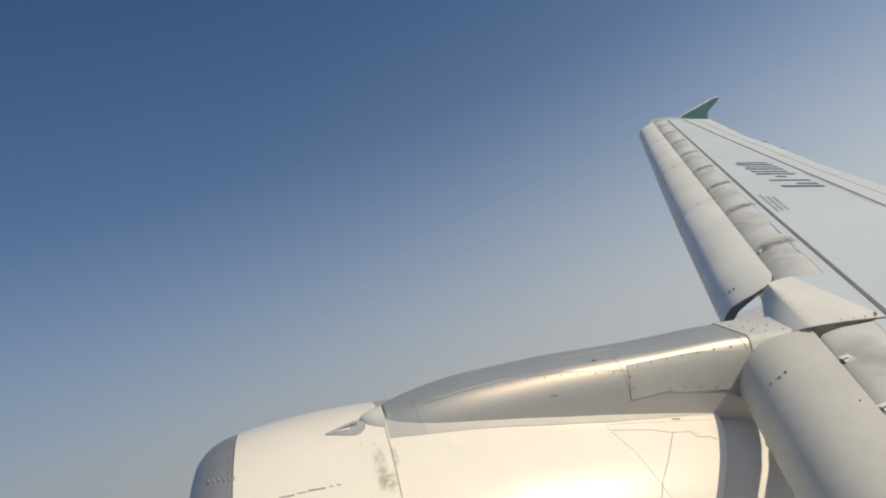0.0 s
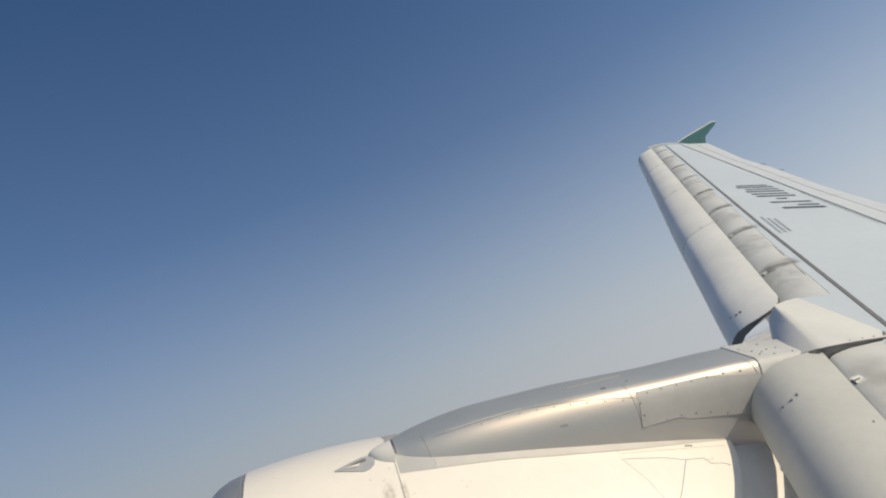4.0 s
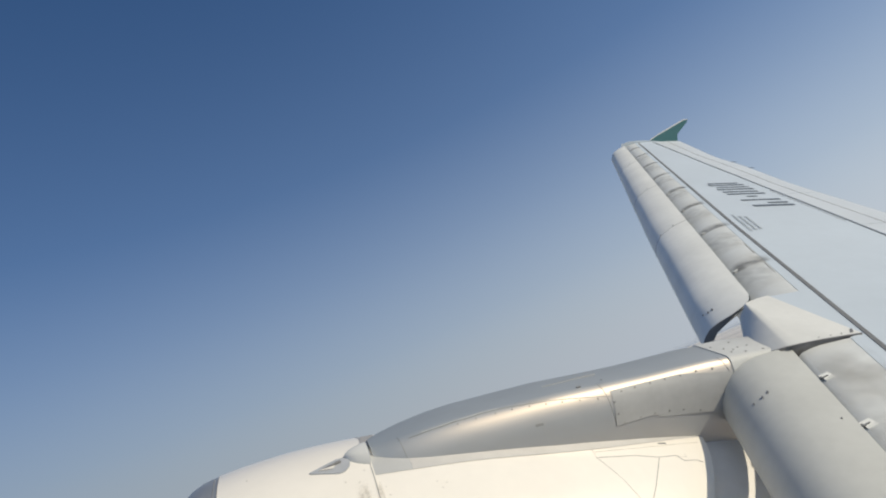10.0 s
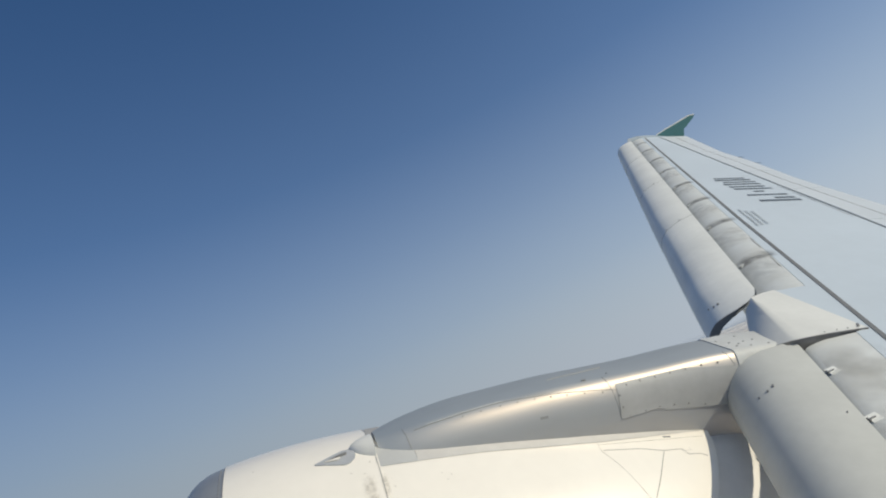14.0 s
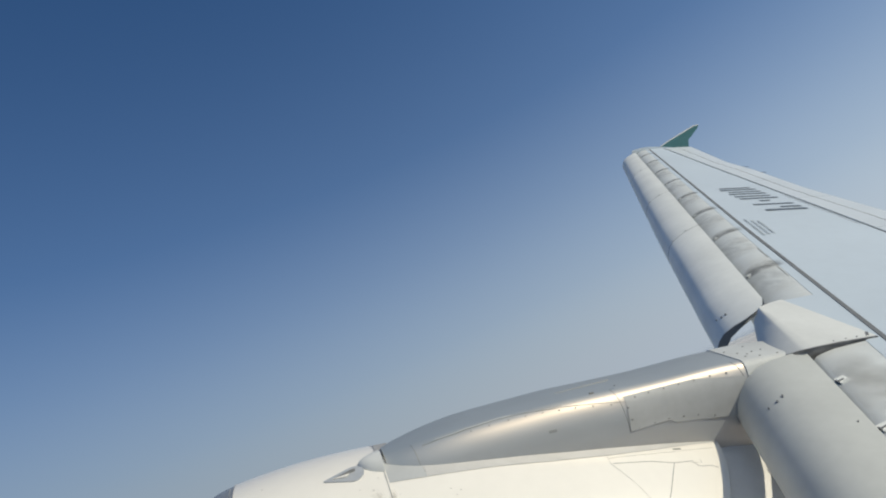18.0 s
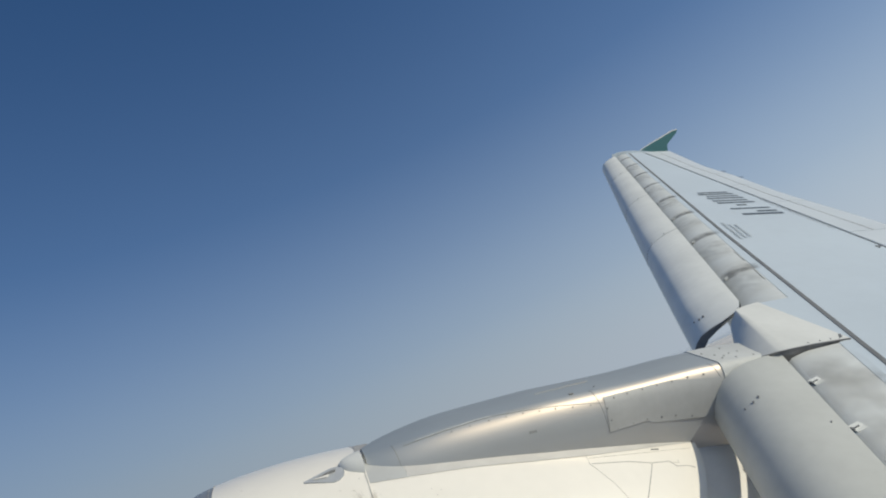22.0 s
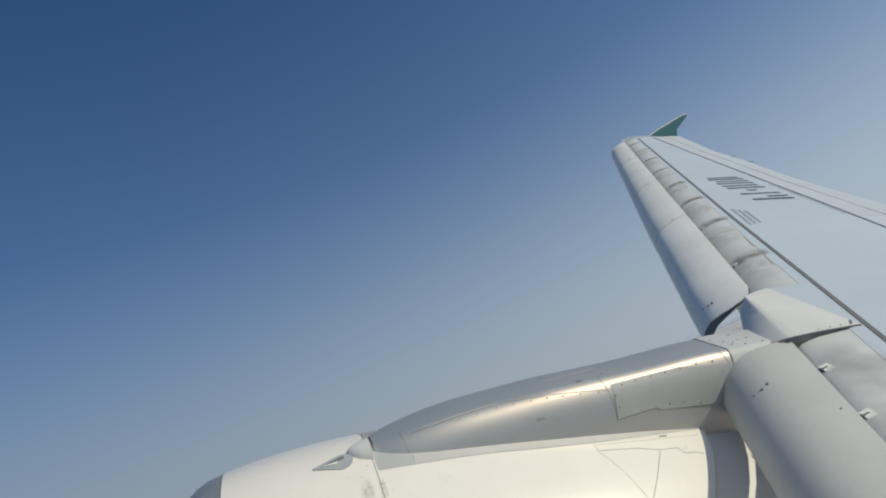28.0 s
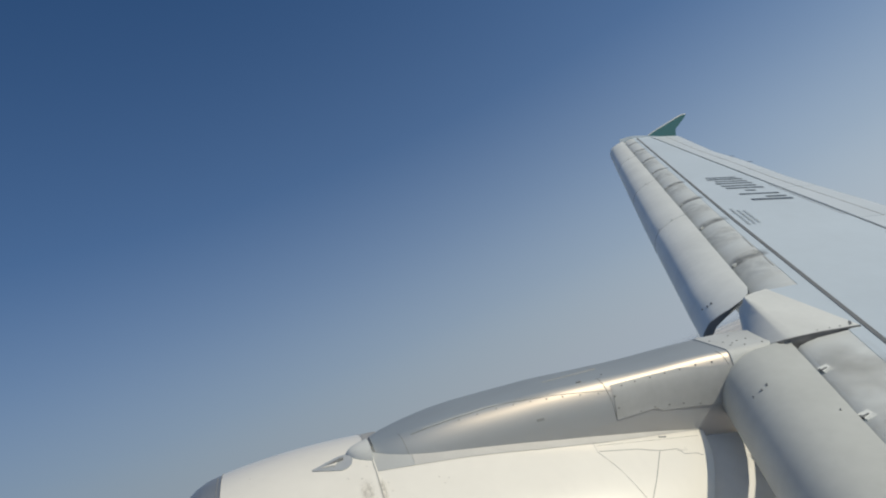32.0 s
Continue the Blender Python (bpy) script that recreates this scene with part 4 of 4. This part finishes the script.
# ---- airport below the wing ----
CONCRETE = material("apron_concrete", (0.16, 0.155, 0.145), 0.9, vary=0.35, scale=0.02, tint=(0.09, 0.09, 0.085))
ASPHALT = material("asphalt", (0.06, 0.06, 0.06), 0.9, vary=0.3, scale=0.05)
ROOF_TAN = material("tan_roof_sheet", (0.55, 0.49, 0.38), 0.7, vary=0.12, scale=0.05)
ROOF_DARK = material("grey_roof_gutter", (0.20, 0.19, 0.17), 0.7, vary=0.2, scale=0.1)
GLASS = material("dark_glazing", (0.03, 0.04, 0.05), 0.12, vary=0.2, scale=0.3)
WALLS = [material("house_wall", col, 0.9, vary=0.25, scale=0.15) for col in ((0.36, 0.31, 0.24), (0.46, 0.43, 0.38), (0.28, 0.23, 0.18))]
ROOFS = material("flat_roof_screed", (0.33, 0.30, 0.26), 0.95, vary=0.3, scale=0.2)
LEAF = material("dusty_foliage", (0.05, 0.065, 0.03), 0.9, vary=0.4, scale=0.5)
BARK = material("bark", (0.12, 0.09, 0.06), 0.95, vary=0.3, scale=3)
GRASS = material("dry_green_field", (0.07, 0.09, 0.04), 0.95, vary=0.4, scale=0.03)
CARP = [material("car_paint", col, 0.3, vary=0.05, scale=2, coat=0.5) for col in ((0.75, 0.75, 0.74), (0.12, 0.12, 0.13), (0.35, 0.33, 0.30))]
TYRE = material("tyre_rubber", (0.02, 0.02, 0.02), 0.9, vary=0.2, scale=5)


def add_box(bm, x0, y0, z0, x1, y1, z1):
    v = [bm.verts.new(p) for p in ((x0, y0, z0), (x1, y0, z0), (x1, y1, z0), (x0, y1, z0), (x0, y0, z1), (x1, y0, z1), (x1, y1, z1), (x0, y1, z1))]
    for f in ((3, 2, 1, 0), (4, 5, 6, 7), (0, 1, 5, 4), (1, 2, 6, 5), (2, 3, 7, 6), (3, 0, 4, 7)):
        bm.faces.new([v[i] for i in f])


def slab(name, corners, z0, z1, mat, parent=None, label="", category="", kind="structure"):
    bm = bmesh.new()
    lo, hi = [bm.verts.new((x, y, z0)) for x, y in corners], [bm.verts.new((x, y, z1)) for x, y in corners]
    bm.faces.new(lo[::-1])
    bm.faces.new(hi)
    for i in range(len(lo)):
        j = (i + 1) % len(lo)
        bm.faces.new((lo[i], lo[j], hi[j], hi[i]))
    ob = part(name, bm, mat, parent)
    return tagged(ob, label, category, kind=kind)


SITE = pose(430, -40, 0, 0, 0, -22)      # the terminal's own axes: y along its length


def at_site(x, y):
    p = SITE @ Vector((x, y, 0))
    return p.x, p.y


slab("pavement", [at_site(*p) for p in ((-330, -420), (-45, -420), (-45, 380), (-330, 380))], -0.2, 0.05, CONCRETE, None, "grey stained concrete apron of the airport", "apron")
slab("road", [at_site(*p) for p in ((60, -400), (72, -400), (72, 380), (60, 380))], -0.2, 0.06, ASPHALT, None, "straight asphalt road behind the terminal", "road")
slab("road", [at_site(*p) for p in ((72, 96), (330, 96), (330, 106), (72, 106))], -0.2, 0.05, ASPHALT, None, "asphalt avenue leading away from the terminal", "road")
slab("car_park", [at_site(*p) for p in ((84, -150), (185, -150), (185, 60), (84, 60))], -0.2, 0.07, ASPHALT, None, "asphalt car park full of parked cars", "car park")
slab("lawn", [at_site(*p) for p in ((190, -330), (330, -330), (330, 90), (190, 90))], -0.2, 0.04, GRASS, None, "dusty green field beside the avenue", "field")

terminal = new("terminal_building")
terminal.matrix_world = SITE
tagged(terminal, "long airport terminal with two tan barrel-vaulted roofs", "terminal")
L2 = 160
bm = bmesh.new()
add_box(bm, -40, -L2 + 3, 0, 40, L2 - 3, 11)
part("wall", bm, WALLS[1], terminal, "beige terminal walls")
for x0, x1, rise in ((-44, -4, 6.0), (4, 44, 4.0)):
    prof = [(x0 + (x1 - x0) * t, 11.2 + rise * math.sin(math.pi * (0.12 + 0.76 * t)) - rise * math.sin(math.pi * 0.12)) for t in spread(0, 1, 11)]
    rings = [[Vector((x, y, z)) for x, z in prof] + [Vector((x, y, z - 0.6)) for x, z in prof[::-1]] for y in spread(-L2, L2, 9)]
    part("roof", loft(rings), ROOF_TAN, terminal, "tan sheet barrel roof")
bm = bmesh.new()
add_box(bm, -4.2, -L2, 10.2, 4.2, L2, 11.4)
part("gutter", bm, ROOF_DARK, terminal, "grey valley gutter between the vaults")
for i in range(24):
    y = -L2 + 8 + i * 13.0
    bm = bmesh.new()
    add_box(bm, -40.4, y, 1.2, -39.9, y + 9.5, 9.0)
    win = part("window", bm, GLASS, terminal)
    bm = bmesh.new()
    add_box(bm, -40.7, y + 4.6, 1.2, -40.4, y + 4.9, 9.0)
    part("mullion", bm, ROOF_DARK, win)


def bus(label):
    t = new("airport_bus")
    tagged(t, label, "bus", group="buses on the apron")
    bm = bmesh.new()
    add_box(bm, -1.3, -6.5, 0.45, 1.3, 6.5, 2.9)
    bmesh.ops.bevel(bm, geom=bm.edges[:], offset=0.15, segments=2, affect="EDGES")
    body = part("body", bm, CARP[0], t)
    bm = bmesh.new()
    add_box(bm, -1.32, -6.0, 1.5, 1.32, 6.0, 2.4)
    part("window_band", bm, GLASS, body)
    for x in (-1.2, 1.2):
        for y in (-4.2, 4.2):
            bm = bmesh.new()
            bmesh.ops.create_cone(bm, cap_ends=True, segments=14, radius1=0.48, radius2=0.48, depth=0.3, matrix=pose(x, y, 0.48, 0, 90, 0))
            part("wheel", bm, TYRE, t)
    return t


first = bus("long white airport bus parked on the apron")
first.matrix_world = SITE @ pose(-62, -60, 0.05, 0, 0, 4)
for x, y, a in ((-60, -20, 2), (-66, 25, -3), (-58, 60, 5), (-75, -110, 88)):
    copy_thing(first, SITE @ pose(x, y, 0.05, 0, 0, a))


def car(mat, label):
    t = new("parked_car")
    tagged(t, label, "car", group="cars in the car park")
    prof = ((-2.15, 0.35), (-2.15, 0.85), (-1.3, 0.95), (-0.75, 1.42), (0.75, 1.45), (1.5, 0.98), (2.15, 0.88), (2.15, 0.35))
    body = part("body", loft([[Vector((x * k, y, z)) for y, z in prof] for x, k in ((-0.85, 1), (-0.6, 1), (0.6, 1), (0.85, 1))]), mat, t)
    part("windscreen", plate([(-0.7, -1.22, 1.0), (0.7, -1.22, 1.0), (0.65, -0.82, 1.38), (-0.65, -0.82, 1.38)], 0.03, (0, -0.7, 0.7)), GLASS, body)
    for x in (-0.8, 0.8):
        for y in (-1.35, 1.35):
            bm = bmesh.new()
            bmesh.ops.create_cone(bm, cap_ends=True, segments=12, radius1=0.33, radius2=0.33, depth=0.2, matrix=pose(x, y, 0.33, 0, 90, 0))
            part("wheel", bm, TYRE, t)
    return t


cars = [car(CARP[0], "white saloon car parked in a row"), car(CARP[1], "black saloon car parked in a row"), car(CARP[2], "beige saloon car parked in a row")]
spots = [(92 + 14 * i, -140 + 3.1 * j) for i in range(7) for j in range(60) if (i * 7 + j * 3) % 5 != 0 and j % 9 != 8][::2]
for k, (x, y) in enumerate(spots[:110]):
    m = SITE @ pose(x, y, 0.07, 0, 0, 90)
    if k < 3:
        cars[k].matrix_world = m
    else:
        copy_thing(cars[(k * 5) % 3], m)


# apartment blocks
def block(w, d, h, mat):
    t = new("apartment_building")
    tagged(t, "beige multi-storey block with rows of dark windows", "building", group="blocks by the airport")
    bm = bmesh.new()
    add_box(bm, -w / 2, -d / 2, 0, w / 2, d / 2, h)
    part("wall", bm, mat, t)
    bm = bmesh.new()
    add_box(bm, -w / 2 - 0.4, -d / 2 - 0.4, h, w / 2 + 0.4, d / 2 + 0.4, h + 0.9)
    part("roof", bm, ROOFS, t)
    for s in range(int(h // 3.3)):
        for i in range(int(d // 4)):
            bm = bmesh.new()
            y = -d / 2 + 1.2 + 4 * i
            add_box(bm, -w / 2 - 0.08, y, 1.2 + 3.3 * s, -w / 2 + 0.1, y + 1.8, 2.7 + 3.3 * s)
            part("window", bm, GLASS, t)
    return t


b0 = block(14, 46, 17, WALLS[1])
b0.matrix_world = SITE @ pose(10, 240, 0, 0, 0, 8)
for x, y, a in ((45, 300, 8), (-20, 320, 98)):
    copy_thing(b0, SITE @ pose(x, y, 0, 0, 0, a))

# trees
def tree(h, seed):
    rnd = random.Random(seed)
    t = new("tree")
    tagged(t, "dusty dark green broadleaf tree by the road", "tree", group="trees by the road")
    part("trunk", loft([[Vector((r * math.cos(a) + lean, r * math.sin(a), z)) for a in spread(0, 5.5, 7)] for z, r, lean in ((0, 0.28, 0), (h * 0.2, 0.2, 0.05), (h * 0.45, 0.13, 0.15), (h * 0.7, 0.05, 0.2))]), BARK, t)
    bm = bmesh.new()
    for _ in range(220):
        a, u = rnd.uniform(0, 6.28), rnd.random() ** 0.6
        z = rnd.uniform(0.35, 1.0)
        rr = h * 0.36 * u * math.sin(math.pi * min(1, (z - 0.25) / 0.85)) ** 0.7
        c = Vector((rr * math.cos(a), rr * math.sin(a), h * z))
        n1 = Vector((rnd.uniform(-1, 1), rnd.uniform(-1, 1), rnd.uniform(-0.3, 1))).normalized()
        s = n1.orthogonal().normalized() * rnd.uniform(0.25, 0.6)
        q = n1.cross(s)
        bm.faces.new([bm.verts.new(c + o) for o in (s, q, -s * 0.8, -q * 0.9)])
    part("crown", bm, LEAF, t)
    return t


trees = [tree(8, 1), tree(6.5, 2), tree(9.5, 3)]
rnd = random.Random(5)
for k in range(70):
    if k % 2:
        x, y = 76 + rnd.uniform(0, 5), -380 + 10.5 * k
    else:
        x, y = 188 + rnd.uniform(-3, 3), -330 + 6 * k
    m = SITE @ pose(x, y, 0, 0, 0, rnd.uniform(0, 360)) @ Matrix.Scale(rnd.uniform(0.8, 1.25), 4)
    if k < 3:
        trees[k].matrix_world = m
    else:
        o = copy_thing(trees[k % 3], m)
        o.scale = m.to_scale()


# houses: nearer ones one by one, the rest of the town as one mass
def house(w, d, h, mat):
    t = new("house")
    tagged(t, "flat-roofed sand-coloured town house with parapet", "house", group="houses of the town")
    bm = bmesh.new()
    add_box(bm, -w / 2, -d / 2, 0, w / 2, d / 2, h)
    part("wall", bm, mat, t)
    bm = bmesh.new()
    add_box(bm, -w / 2 + 0.3, -d / 2 + 0.3, h, w / 2 - 0.3, d / 2 - 0.3, h + 0.12)
    roof = part("roof", bm, ROOFS, t)
    bm = bmesh.new()
    add_box(bm, -w / 4, -d / 4, h + 0.12, w / 6, d / 8, h + 2.4)
    part("stair_head", bm, mat, roof)
    for y in (-d / 4, d / 4):
        bm = bmesh.new()
        add_box(bm, -w / 2 - 0.05, y - 0.7, 1.1, -w / 2 + 0.1, y + 0.7, 2.4)
        part("window", bm, GLASS, t)
    return t


kinds = [house(10, 13, 4.2, WALLS[0]), house(11, 11, 7.4, WALLS[1]), house(9, 15, 4.0, WALLS[2])]
k = 0
for i in range(14):
    for j in range(22):
        if (i * 5 + j * 3) % 7 == 0 or k >= 250:
            continue
        m = SITE @ pose(350 + i * 17 + rnd.uniform(-2, 2) + 8 * (i // 2), -330 + j * 21 + rnd.uniform(-2, 2), 0, 0, 0, rnd.choice((0, 90, 180)))
        if k < 3:
            kinds[k].matrix_world = m
        else:
            copy_thing(kinds[rnd.randrange(3)], m)
        k += 1
verts, faces = [], []
for _ in range(9000):
    d, a = 720 + 3900 * rnd.random() ** 0.8, rnd.uniform(-1.35, 0.95)
    x, y = d * math.cos(a), d * math.sin(a)
    if math.sin(x * 0.006) * math.cos(y * 0.005) < -0.35:
        continue
    w, e, h, t = rnd.uniform(5, 9), rnd.uniform(5, 9), rnd.choice((3.6, 4.2, 7, 7.5, 10)), rnd.choice((0.2, 0.25, 1.8))
    c, s = math.cos(t), math.sin(t)
    o = len(verts)
    for z in (0, h):
        for px, py in ((-w, -e), (w, -e), (w, e), (-w, e)):
            verts.append((x + c * px - s * py, y + s * px + c * py, z))
    faces += [(o + 4, o + 5, o + 6, o + 7)] + [(o + i, o + (i + 1) % 4, o + 4 + (i + 1) % 4, o + 4 + i) for i in range(4)]
me = bpy.data.meshes.new("far_town")
me.from_pydata(verts, [], faces)
town_mat = material("far_town_walls", (0.40, 0.36, 0.30), 0.9, vary=0.2, scale=0.05)
tn = town_mat.node_tree
isl = tn.nodes.new("ShaderNodeNewGeometry")
rmp = tn.nodes.new("ShaderNodeValToRGB")
rmp.color_ramp.elements[0].color, rmp.color_ramp.elements[1].color = (0.20, 0.17, 0.13, 1), (0.62, 0.59, 0.54, 1)
tn.links.new(isl.outputs["Random Per Island"], rmp.inputs[0])
tn.links.new(rmp.outputs[0], tn.nodes["Principled BSDF"].inputs["Base Color"])
me.materials.append(town_mat)
tagged(new("far_town", me), "sprawling sand-coloured town of flat-roofed houses fading into dust", "town", kind="stuff")
